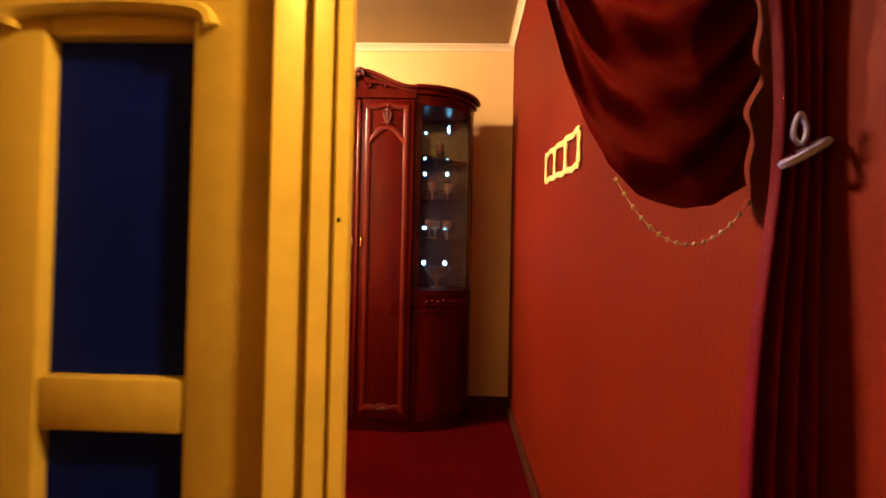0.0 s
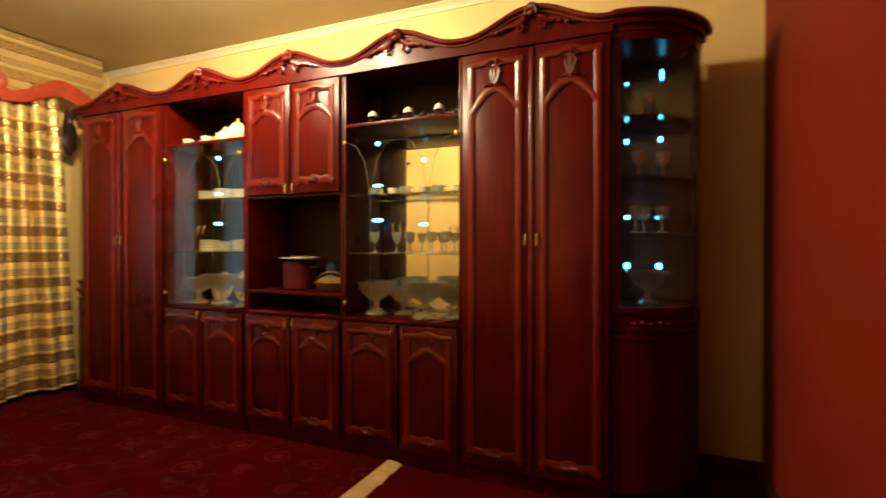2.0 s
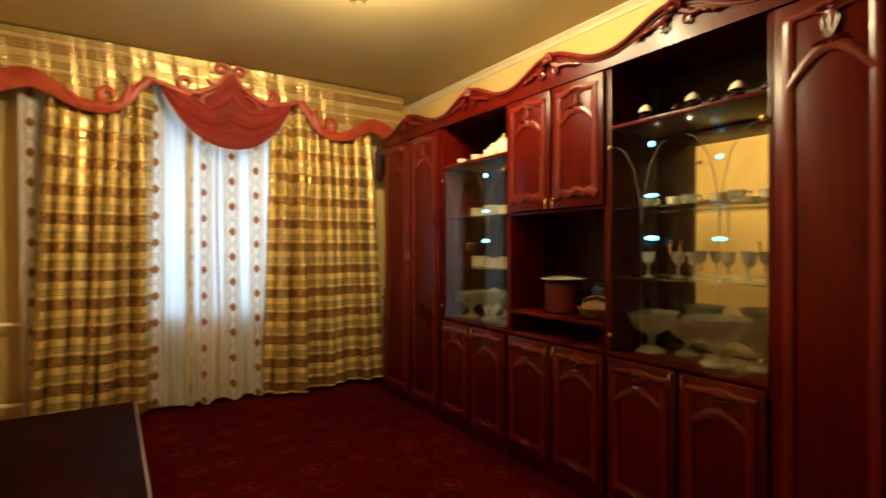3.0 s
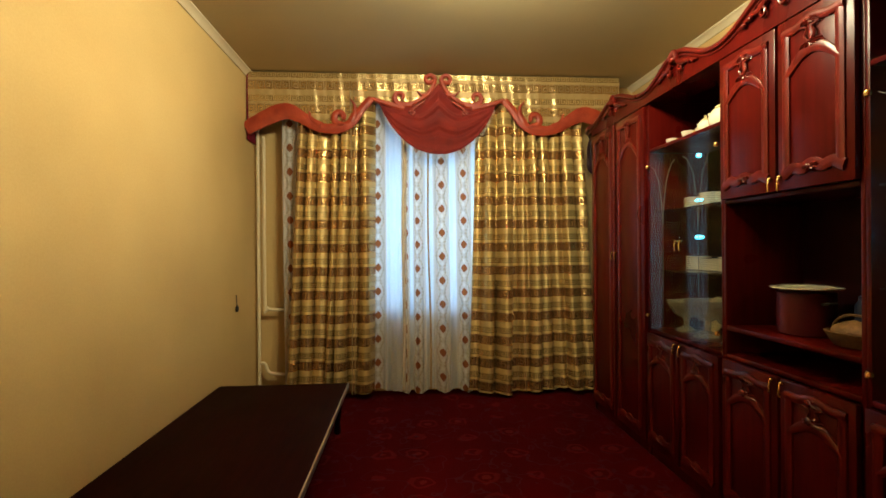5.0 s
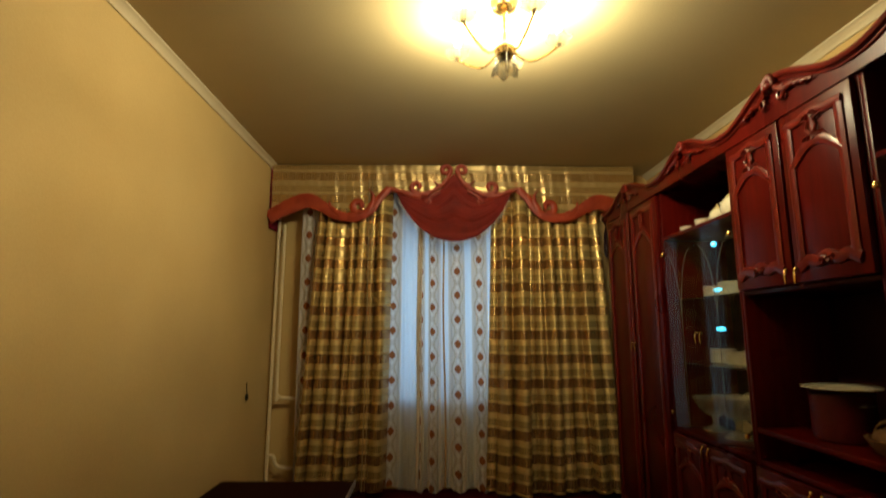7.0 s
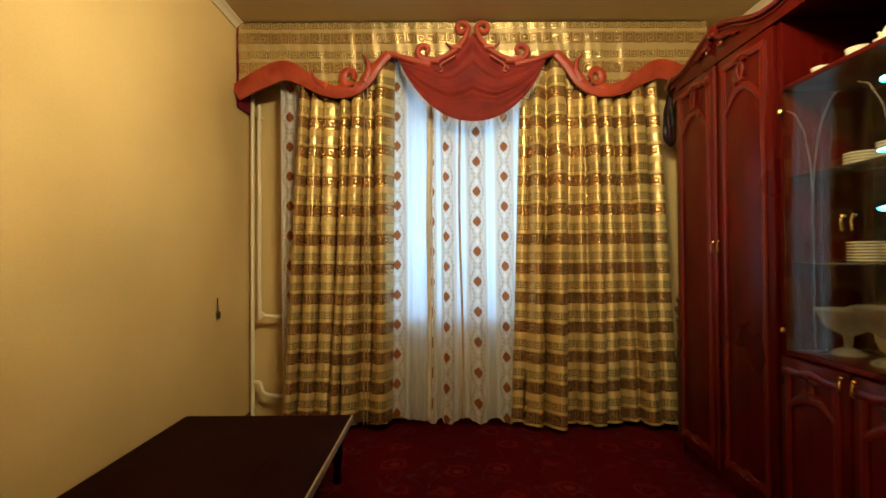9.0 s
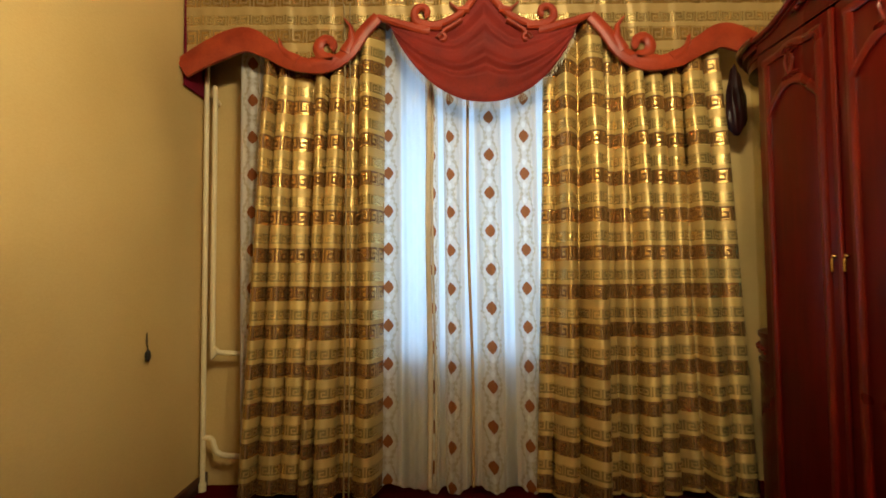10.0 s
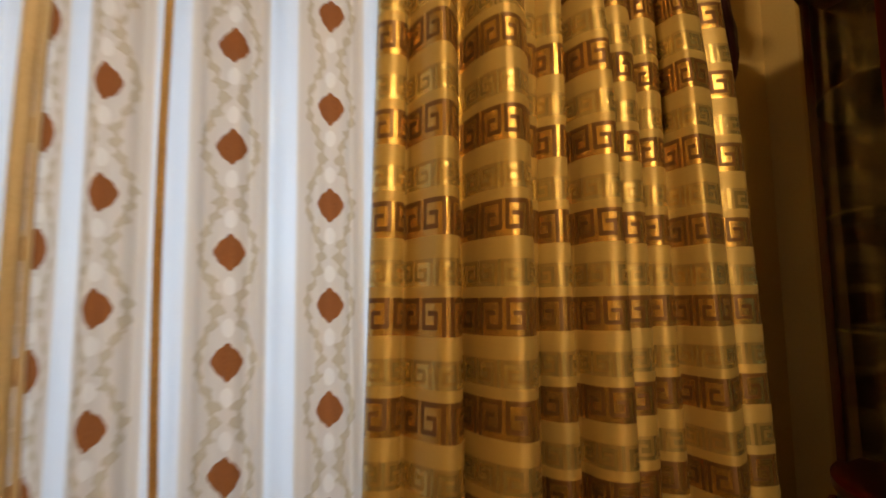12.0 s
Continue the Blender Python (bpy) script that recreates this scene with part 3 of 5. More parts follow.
def panel_door(unit, x0, x1, z0, z1, handle=None, arch=0.10, hz=None):
    """A lacquered door with a raised arched moulding and carved ends."""
    bm = box(bmesh.new(), x0 + 0.002, x1 - 0.002, -0.018, 0.004, z0, z1, 0.004)
    door = part("door", bm, M_MAHOGANY, unit)
    w, c = x1 - x0, (x0 + x1) / 2
    a, b = x0 + 0.15 * w, x1 - 0.15 * w
    lo, hi = z0 + 0.05, z1 - 0.05
    mid = hi - arch - 0.035
    t = min(0.017, 0.055 * w)
    bm = bmesh.new()
    for x in (a, b):
        strip(bm, [(x, lo + 0.006), (x, (lo + hi) / 2), (x, hi - 0.004)], lambda q: t, 0.016, 0.024, xz)
    strip(bm, [(a - t + (b - a + 2 * t) * k / 16, hi - 0.008 + 0.016 * math.sin(math.pi * k / 16) + 0.005 * math.cos(4 * math.pi * k / 16)) for k in range(17)], lambda q: t * 0.9, 0.017, 0.025, xz)
    strip(bm, [(a - t + (b - a + 2 * t) * k / 24, lo + 0.010 + 0.014 * math.sin(math.pi * k / 24) - 0.007 * math.cos(6 * math.pi * k / 24)) for k in range(25)], lambda q: t * 1.15, 0.017, 0.025, xz)
    strip(bm, [(a + (b - a) * k / 16, mid + arch * 0.55 * math.sin(math.pi * k / 16)) for k in range(17)], lambda q: t * (0.65 + 0.5 * math.sin(math.pi * q)), 0.0165, 0.0245, xz)
    strip(bm, [(c, mid + arch * 0.55), (c, (mid + arch * 0.55 + hi) / 2), (c, hi)], lambda q: t * (0.5 + abs(q - 0.5)), 0.0162, 0.0235, xz)
    part("moulding", bm, M_CARVED, door)
    for zc, up in ((hi - 0.004, 1), (mid + arch * 0.55 + 0.012, 1), (lo + 0.022, -1)):
        bm = bmesh.new()
        cartouche(bm, c, zc + 0.004 * up, 0.052 * min(1.0, w / 0.3), 0.030, up)
        if zc < hi - 0.02 and up > 0:
            for way in (-1, 1):
                twig = bmesh.new()
                tube(twig, smooth_line([(c + way * q, -0.027, zz) for q, zz in ((0.004, zc + 0.008), (0.022, hi - 0.050), (0.012, hi - 0.024), (0.042, hi - 0.014))], 4), lambda t: 0.0065 * (1 - 0.45 * t), 6)
                part("scroll", twig, M_CARVED, door)
        part("carving", bm, M_CARVED, door)
    if handle is not None:
        hx = x1 - 0.020 if handle > 0 else x0 + 0.020
        hz = hz if hz is not None else (z0 + z1) / 2
        bm = bmesh.new()
        blob(bm, (hx, -0.026, hz + 0.02), (0.008, 0.010, 0.008), 8)
        tube(bm, [(hx, -0.034, hz + 0.016), (hx + 0.003, -0.038, hz), (hx, -0.034, hz - 0.03)], lambda t: 0.003 + 0.003 * t, 7)
        part("handle", bm, M_BRASS, door, "small drop handle of brass")
    return door


def carcass(unit, w, z_open, mirror=None, depth=UNIT_DEPTH, silver=M_MIRROR):
    """Sides, top, plinth and back of a unit, each a board of its own."""
    for x in (0.0, w - 0.018):
        boxed("side_panel", (x + 0.0005, x + 0.0175, 0.005, depth, 0.0, 2.10), M_MAHOGANY, unit, bevel=0.002)
    boxed("top_panel", (0.018, w - 0.018, 0.006, depth - 0.012, 2.082, 2.10), M_MAHOGANY, unit, bevel=0.002)
    boxed("plinth", (0.018, w - 0.018, 0.010, 0.030, 0.0, 0.075), M_MAHOGANY, unit, bevel=0.002)
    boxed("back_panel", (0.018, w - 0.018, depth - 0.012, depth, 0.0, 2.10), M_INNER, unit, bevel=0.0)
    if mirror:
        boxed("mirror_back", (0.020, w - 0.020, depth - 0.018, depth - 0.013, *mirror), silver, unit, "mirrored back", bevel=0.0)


BAY = 0.703
X_BAYS = {"wardrobe_w": -3.939, "glass_w": -3.089, "niche": -2.386, "glass_e": -1.683, "wardrobe_e": -0.980}


def base_doors(unit, w):
    for k in range(2):
        panel_door(unit, w * k / 2 + 0.012, w * (k + 1) / 2 - 0.012 + (0.012 if k == 0 else 0), 0.085, 0.735, 1 if k == 0 else -1, 0.10, 0.70)
    boxed("base_shelf", (0.018, w - 0.018, 0.004, UNIT_DEPTH - 0.02, 0.738, 0.758), M_MAHOGANY, unit, bevel=0.003)


def wardrobe(x, BAY=BAY):
    unit = empty("wardrobe", pose(x, UNIT_Y, 0), "glossy mahogany two-door wardrobe unit with carved crest", "wardrobe", "mahogany wall unit")
    carcass(unit, BAY, None)
    for k in range(2):
        panel_door(unit, BAY * k / 2 + 0.008, BAY * (k + 1) / 2 - 0.006, 0.085, 2.068, 1 if k == 0 else -1, 0.20, 1.18)
    boxed("centre_strip", (BAY / 2 - 0.010, BAY / 2 + 0.010, -0.028, -0.019, 0.09, 2.06), M_CARVED, unit, bevel=0.004)
    crest(unit, BAY)
    return unit


def display(x, shelves, label, silver=M_MIRROR, glow=0.18):
    unit = empty("display_cabinet", pose(x, UNIT_Y, 0), label, "cabinet", "mahogany wall unit")
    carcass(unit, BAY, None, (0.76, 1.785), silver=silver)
    base_doors(unit, BAY)
    crest(unit, BAY)
    boxed("niche_shelf", (0.018, BAY - 0.018, 0.004, UNIT_DEPTH - 0.02, 1.790, 1.808), M_MAHOGANY, unit, bevel=0.003)
    for z in shelves:
        boxed("glass_shelf", (0.020, BAY - 0.020, 0.030, UNIT_DEPTH - 0.03, z, z + 0.006), M_CLEAR, unit, "clear glass shelf", bevel=0.001)
    for z, wide, tall in ((1.285, 0.036, 0.010), (1.475, 0.032, 0.008), (1.705, 0.014, 0.012)):
        part("shelf_light", blob(bmesh.new(), (glow, 0.075, z), (wide, 0.014, tall), 12), M_LED, unit, "small cold white shelf light")
    for k in range(2):
        a, b = 0.014 + (BAY - 0.028) * k / 2, 0.014 + (BAY - 0.028) * (k + 1) / 2
        door = boxed("glass_door", (a + 0.0015, b - 0.0015, -0.003, 0.002, 0.765, 1.786), M_GLASS, unit, "brown-tinted glass door with an etched flourish", bevel=0.001)
        c = (a + b) / 2
        bm = bmesh.new()
        for way in (-1, 1):
            tube(bm, [(c, -0.0035, 0.80), (c, -0.0035, 1.35)] + [(c + way * q, -0.0035, z) for q, z in ((0.012, 1.48), (0.04, 1.60), (0.09, 1.68), (0.13, 1.70))], 0.0016, 5)
        part("etching", bm, M_ETCH, door, "thin etched lines")
        for z in (0.84, 1.705):
            bm = bmesh.new()
            hx = a + 0.012 if k == 0 else b - 0.012
            lathe(bm, [(0.004, -0.012), (0.011, -0.010), (0.012, 0.0), (0.009, 0.008), (0.003, 0.010)], 12, (hx, -0.012, z))
            part("hinge_cap", bm, M_BRASS, door, "brass hinge cap")
        hx = b - 0.022 if k == 0 else a + 0.022
        bm = bmesh.new()
        blob(bm, (hx, -0.012, 1.265), (0.007, 0.010, 0.007), 8)
        tube(bm, [(hx, -0.018, 1.26), (hx, -0.022, 1.245), (hx, -0.018, 1.215)], 0.0038, 6)
        part("handle", bm, M_BRASS, door, "small drop handle of brass")
    return unit


wardrobe(X_BAYS["wardrobe_e"])
wardrobe(X_BAYS["wardrobe_w"], 0.850)
display(X_BAYS["glass_e"], (1.10, 1.42), "mahogany display cabinet with glass doors and mirrored back")
display(X_BAYS["glass_w"], (1.10, 1.44), "mahogany display cabinet with glass doors and full shelves", M_DIMMED_MIRROR, 0.40)

niche = empty("niche_cabinet", pose(X_BAYS["niche"], UNIT_Y, 0), "mahogany cabinet with an open niche and carved upper doors", "cabinet", "mahogany wall unit")
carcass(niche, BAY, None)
base_doors(niche, BAY)
crest(niche, BAY)
for k in range(2):
    panel_door(niche, BAY * k / 2 + 0.010, BAY * (k + 1) / 2 - 0.010 + (0.010 if k == 0 else 0), 1.445, 2.070, 1 if k == 0 else -1, 0.13, 1.475)
boxed("upper_floor", (0.018, BAY - 0.018, 0.004, UNIT_DEPTH - 0.02, 1.425, 1.443), M_MAHOGANY, niche, bevel=0.003)
boxed("niche_shelf", (0.018, BAY - 0.018, 0.004, UNIT_DEPTH - 0.02, 0.862, 0.882), M_MAHOGANY, niche, bevel=0.003)


def quarter(bm, r, z0, z1, n=16, flip=1):
    """A quarter-round board whose square corner is at the origin; it bows towards -y and the given x."""
    pts = [(0, 0)] + [(flip * r * math.sin(math.pi / 2 * k / n), -r * math.cos(math.pi / 2 * k / n)) for k in range(n + 1)]
    return prism(bm, pts, z0, z1, lambda a, b, d: (a, b, d))


def curved(bm, r, thick, a0, a1, z0, z1, n=14):
    """A bowed wall between two angles of the quarter round."""
    rows = []
    for k in range(n + 1):
        a = a0 + (a1 - a0) * k / n
        rows.append([bm.verts.new((q * math.sin(a), -q * math.cos(a), z)) for q, z in ((r, z0), (r, z1), (r - thick, z1), (r - thick, z0))])
    for p, q in zip(rows, rows[1:]):
        for k in range(4):
            bm.faces.new((p[k], p[(k + 1) % 4], q[(k + 1) % 4], q[k]))
    bm.faces.new(rows[0])
    bm.faces.new(list(reversed(rows[-1])))
    return bm


# The rounded corner cabinets at both ends
H = math.pi / 2


def corner_cabinet(x, R, f, leds):
    unit = empty("corner_cabinet", pose(x, UNIT_Y + R + 0.006, 0), "rounded mahogany corner cabinet with curved glass and lit shelves", "cabinet", "mahogany wall unit")

    def flat(name, size, material, label=""):
        x0, x1 = sorted((f * size[0], f * size[1]))
        return boxed(name, (x0, x1, *size[2:]), material, unit, label, bevel=0)

    def bow(name, *size, material=M_MAHOGANY, label=""):
        bm = curved(bmesh.new(), *size)
        for v in bm.verts:
            v.co.x *= f
        return part(name, bm, material, unit, label)
    part("plinth", quarter(bmesh.new(), R - 0.02, 0.0, 0.07, 16, f), M_MAHOGANY, unit)
    for z0, z1 in ((0.07, 0.09), (0.74, 0.76), (0.86, 0.88), (2.04, 2.075)):
        part("round_board", quarter(bmesh.new(), R, z0, z1, 16, f), M_MAHOGANY, unit)
    bow("bowed_door", R - 0.004, 0.016, 0.10, H - 0.08, 0.093, 0.737)
    for a0, a1 in ((0.0, 0.09), (H - 0.28, H)):
        bow("stile", R - 0.002, 0.020, a0, a1, 0.882, 2.038, 5)
        bow("stile", R - 0.002, 0.020, a0, a1, 0.093, 0.737, 5)
    bow("curved_glass", R - 0.006, 0.004, 0.095, H - 0.285, 0.885, 2.036, material=M_GLASS, label="bowed glass front")
    for z in (1.20, 1.45, 1.72):
        part("glass_shelf", quarter(bmesh.new(), R - 0.03, z, z + 0.006, 16, f), M_CLEAR, unit, "clear quarter-round glass shelf")
    flat("mirror_back", (0.002, R - 0.02, -0.006, -0.002, 0.885, 2.036), M_HAZE_TINT_MIRROR, "mirrored back")
    flat("mirror_side", (0.0005, 0.004, -R + 0.03, -0.008, 0.885, 2.036), M_MIRROR, "mirrored side")
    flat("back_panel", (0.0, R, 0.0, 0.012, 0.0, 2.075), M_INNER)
    for z, tall, wide, places in leds:
        for a in places:
            bm = blob(bmesh.new(), (f * a, -0.020, z), (wide, 0.010, tall), 10)
            part("shelf_light", bm, M_LED, unit, "small cold white shelf light")
    bm = bmesh.new()
    for r0, z0, z1 in ((R + 0.004, 2.077, 2.105), (R + 0.022, 2.105, 2.145), (R + 0.036, 2.145, 2.160)):
        quarter(bm, r0, z0 + 0.0005, z1, 16, f)
    part("round_crown", bm, M_MAHOGANY, unit)
    bm = bmesh.new()
    tube(bm, [(f * (R + 0.034) * math.sin(H * k / 16), -(R + 0.034) * math.cos(H * k / 16), 2.148) for k in range(17)], 0.014, 8)
    part("crown_lip", bm, M_CARVED, unit)
    bm = bmesh.new()
    for k in range(9):
        a = 0.25 + 0.85 * k / 8
        blob(bm, (f * (R - 0.002) * math.sin(a), -(R - 0.002) * math.cos(a), 0.81 + 0.006 * (k % 2)), (0.012, 0.012, 0.010), 8)
    tube(bm, [(f * (R - 0.004) * math.sin(0.2 + 0.95 * k / 10), -(R - 0.004) * math.cos(0.2 + 0.95 * k / 10), 0.792) for k in range(11)], 0.006, 6)
    part("carved_band", bm, M_CARVED, unit)
    bow("drawer_front", R - 0.010, 0.014, 0.02, H - 0.02, 0.762, 0.858)
    return unit


R = 0.365
# blobs at 0.035-0.04 are glowing copies: the lights' reflections in the mirrored side
corner_cabinet(-0.276, R, 1, ((1.975, 0.028, 0.008, (0.195,)), (1.95, 0.007, 0.007, (0.035,)), (1.665, 0.013, 0.010, (0.035, 0.190)), (1.29, 0.011, 0.014, (0.04, 0.185)), (1.05, 0.016, 0.014, (0.04, 0.185))))
corner_cabinet(-3.941, 0.325, -1, ((1.29, 0.010, 0.008, (0.035, 0.185)), (1.05, 0.012, 0.007, (0.10,))))


# Crockery and glass in the unit
def cup(at, s=1.0, mat=M_PORCELAIN, group="tea set on the top shelf"):
    ob = empty("tea_cup", pose(*at), "white porcelain tea cup with gilt on the cabinet shelf", "cup", group)
    part("bowl", lathe(bmesh.new(), [(0.018 * s, 0), (0.020 * s, 0.004 * s), (0.030 * s, 0.018 * s), (0.036 * s, 0.045 * s), (0.033 * s, 0.045 * s), (0.026 * s, 0.02 * s), (0.01 * s, 0.012 * s)], 16), mat, ob)
    part("cup_handle", tube(bmesh.new(), [(0.033 * s, 0, 0.036 * s), (0.05 * s, 0, 0.036 * s), (0.052 * s, 0, 0.022 * s), (0.031 * s, 0, 0.014 * s)], 0.004 * s, 6), M_GILT, ob)
    return ob


def pot(at, s=1.0, name="teapot"):
    ob = empty(name, pose(*at), "white and gilt porcelain teapot on the cabinet shelf", "teapot", "tea set on the top shelf")
    part("body", lathe(bmesh.new(), [(0.03 * s, 0), (0.035 * s, 0.006 * s), (0.055 * s, 0.035 * s), (0.058 * s, 0.06 * s), (0.045 * s, 0.09 * s), (0.03 * s, 0.10 * s)], 18), M_PORCELAIN, ob)
    part("lid", lathe(bmesh.new(), [(0.033 * s, 0.101 * s), (0.030 * s, 0.108 * s), (0.012 * s, 0.118 * s), (0.006 * s, 0.124 * s), (0.010 * s, 0.134 * s), (0.004 * s, 0.140 * s)], 14), M_GILT, ob)
    part("spout", tube(bmesh.new(), [(-0.045 * s, 0, 0.04 * s), (-0.075 * s, 0, 0.055 * s), (-0.088 * s, 0, 0.088 * s), (-0.10 * s, 0, 0.098 * s)], lambda t: 0.012 * s * (1 - 0.5 * t), 8), M_PORCELAIN, ob)
    part("pot_handle", tube(bmesh.new(), [(0.048 * s, 0, 0.085 * s), (0.085 * s, 0, 0.088 * s), (0.09 * s, 0, 0.05 * s), (0.052 * s, 0, 0.03 * s)], 0.006 * s, 7), M_GILT, ob)
    return ob


xw, ye = X_BAYS["glass_w"], UNIT_Y
for dx, dy, s in ((0.10, 0.10, 1.0), (0.17, 0.16, 0.9), (0.27, 0.10, 1.1), (0.36, 0.12, 1.0), (0.43, 0.19, 0.9), (0.62, 0.12, 1.0)):
    cup((xw + dx, ye + dy, 1.8085), s)
pot((xw + 0.51, ye + 0.13, 1.8085), 1.1)
pot((xw + 0.42, ye + 0.10, 1.8085), 0.7, "creamer")


def lidded(at, s=1.0, dark=False):
    ob = empty("sugar_bowl", pose(*at), "dark lidded bowl with a white domed lid" if not dark else "small dark lidded bowl", "bowl", "bowls in the open niche")
    part("bowl", lathe(bmesh.new(), [(0.018 * s, 0), (0.022 * s, 0.004 * s), (0.032 * s, 0.02 * s), (0.034 * s, 0.036 * s), (0.026 * s, 0.042 * s)], 16), M_INNER, ob)
    part("lid", lathe(bmesh.new(), [(0.036 * s, 0.056 * s), (0.036 * s, 0.060 * s), (0.026 * s, 0.082 * s), (0.010 * s, 0.094 * s), (0.004 * s, 0.098 * s)], 16), M_PORCELAIN if not dark else M_INNER, ob)
    part("neck", lathe(bmesh.new(), [(0.020 * s, 0.0425 * s), (0.016 * s, 0.050 * s), (0.024 * s, 0.0555 * s)], 12), M_INNER, ob)
    return ob


xe = X_BAYS["glass_e"]
for dx, dy, dark in ((0.14, 0.09, False), (0.27, 0.12, True), (0.36, 0.09, False), (0.43, 0.13, True), (0.54, 0.09, False), (0.63, 0.13, True)):
    lidded((xe + dx, ye + dy, 1.8085), 0.85 if not dark else 0.65, dark)


def goblet(at, s=1.0):
    ob = empty("crystal_goblet", pose(*at), "cut crystal goblet on the cabinet shelf", "glass", "crystal in the cabinets")
    part("goblet_bowl", lathe(bmesh.new(), [(0.03 * s, 0), (0.03 * s, 0.004 * s), (0.006 * s, 0.012 * s), (0.005 * s, 0.06 * s), (0.026 * s, 0.08 * s), (0.034 * s, 0.13 * s), (0.031 * s, 0.13 * s), (0.02 * s, 0.085 * s), (0.004 * s, 0.075 * s)], 12), M_CRYSTAL, ob)
    return ob


def vase(at, s=1.0):
    ob = empty("crystal_bowl", pose(*at), "wide cut crystal bowl on a stem", "bowl", "crystal in the cabinets")
    prof = [(0.06 * s, 0), (0.06 * s, 0.006 * s), (0.014 * s, 0.03 * s), (0.016 * s, 0.07 * s), (0.07 * s, 0.10 * s), (0.11 * s, 0.17 * s), (0.104 * s, 0.17 * s), (0.06 * s, 0.11 * s), (0.01 * s, 0.085 * s)]
    part("crystal_body", lathe(bmesh.new(), prof, 14), M_CRYSTAL, ob)
    return ob


def plate(at, r, tilt=75):
    ob = empty("standing_plate", pose(*at) @ pose(0, 0, 0, tilt, 0, 0), "pale porcelain plate standing against the mirror", "plate", "plates in the cabinets")
    part("plate_body", lathe(bmesh.new(), [(0.3 * r, 0), (0.55 * r, 0.004), (0.62 * r, 0.008), (r, 0.022), (r, 0.026), (0.6 * r, 0.012), (0.3 * r, 0.008)], 22, (0, r, 0)), M_PORCELAIN, ob)
    return ob


for dx, dy, z, s in ((0.12, 0.16, 0.7585, 1.1), (0.26, 0.22, 0.7585, 0.9), (0.44, 0.14, 0.7585, 1.15), (0.58, 0.20, 0.7585, 1.0)):
    vase((xe + dx, ye + dy, z), s)
for k in range(6):
    cup((xe + 0.10 + 0.10 * k, ye + 0.17 + 0.05 * (k % 2), 1.4265), 1.05, M_PORCELAIN if k % 2 else M_CRYSTAL, "cups on the glass shelf")
for k in range(5):
    goblet((xe + 0.12 + 0.11 * k, ye + 0.14 + 0.06 * (k % 2), 1.1065), 0.9)


def stack(at, r, count):
    ob = empty("plate_stack", pose(*at), "stack of cream porcelain bowls on a glass shelf", "plates", "stacks of bowls")
    prof = []
    for q in range(count):
        z = 0.0005 + 0.011 * q
        prof += [(0.55 * r, z), (0.97 * r, z + 0.004), (r, z + 0.009), (0.93 * r, z + 0.0105)]
    part("stacked_bowls", lathe(bmesh.new(), prof, 20), M_PORCELAIN, ob)
    return ob


for k in range(4):
    stack((xw + 0.17 + 0.145 * k, ye + 0.20, 1.4465), 0.066, 6 + k % 2)
    stack((xw + 0.17 + 0.145 * k, ye + 0.21, 1.1065), 0.068, 7 - k % 2)
for dx, s in ((0.13, 1.0), (0.33, 1.15), (0.55, 1.05)):
    vase((xw + dx, ye + 0.16, 0.7585), s)
for dx, r in ((0.22, 0.10), (0.45, 0.12)):
    plate((xw + dx, ye + 0.27, 0.7595), r)
# in the corner cabinet
for dx, dy, z in ((0.12, -0.12, 1.2065), (0.20, -0.16, 1.2065), (0.10, -0.20, 1.4565), (0.20, -0.12, 1.4565), (0.14, -0.14, 1.7265), (0.09, -0.22, 1.2065)):
    goblet((-0.276 + dx, UNIT_Y + R + dy, z), 0.95)
vase((-0.276 + 0.14, UNIT_Y + R - 0.15, 0.8805), 0.9)

# in the open niche
xn = X_BAYS["niche"]
cask = empty("enamel_pot", pose(xn + 0.27, ye + 0.17, 0.8825), "dark red enamel pot with a white dish as lid", "pot")
part("pot_body", lathe(bmesh.new(), [(0.090, 0), (0.098, 0.006), (0.100, 0.03), (0.100, 0.165), (0.104, 0.17), (0.094, 0.172)], 24), M_POT, cask)
part("dish_lid", lathe(bmesh.new(), [(0.05, 0.1725), (0.07, 0.174), (0.125, 0.186), (0.125, 0.190), (0.08, 0.196), (0.03, 0.200)], 24), M_PORCELAIN, cask, "white porcelain dish")
for way in (-1, 1):
    part("pot_grip", tube(bmesh.new(), [(way * 0.099, -0.02, 0.13), (way * 0.125, -0.015, 0.135), (way * 0.125, 0.015, 0.135), (way * 0.099, 0.02, 0.13)], 0.006, 6), M_BLACK, cask)
bread = empty("bread_basket", pose(xn + 0.53, ye + 0.14, 0.8825), "oval wicker basket with a folded cloth", "basket")
part("basket_body", lathe(bmesh.new(), [(0.07, 0), (0.08, 0.004), (0.105, 0.04), (0.112, 0.05), (0.10, 0.052), (0.08, 0.012)], 22, squash=0.75), M_WICKER, bread)
bm = bmesh.new()
blob(bm, (0, 0, 0.052), (0.085, 0.06, 0.035), 14)
for v in bm.verts:
    v.co += 0.012 * noise.noise_vector(v.co * 22)
part("folded_cloth", bm, M_WICKER, bread, "crumpled ochre cloth")
part("basket_hoop", tube(bmesh.new(), [(0.10 * math.cos(math.pi * k / 12), 0, 0.05 + 0.06 * math.sin(math.pi * k / 12)) for k in range(13)], 0.005, 6), M_WICKER, bread)
jar = empty("blue_jar", pose(xn + 0.44, ye + 0.27, 0.8825), "dark blue glass jar in the niche", "jar")
part("jar_body", lathe(bmesh.new(), [(0.035, 0), (0.04, 0.005), (0.04, 0.13), (0.028, 0.15), (0.03, 0.165)], 16), M_BLUE_CLOTH, jar)

# The curtains at the window
Y_MID = 2.275


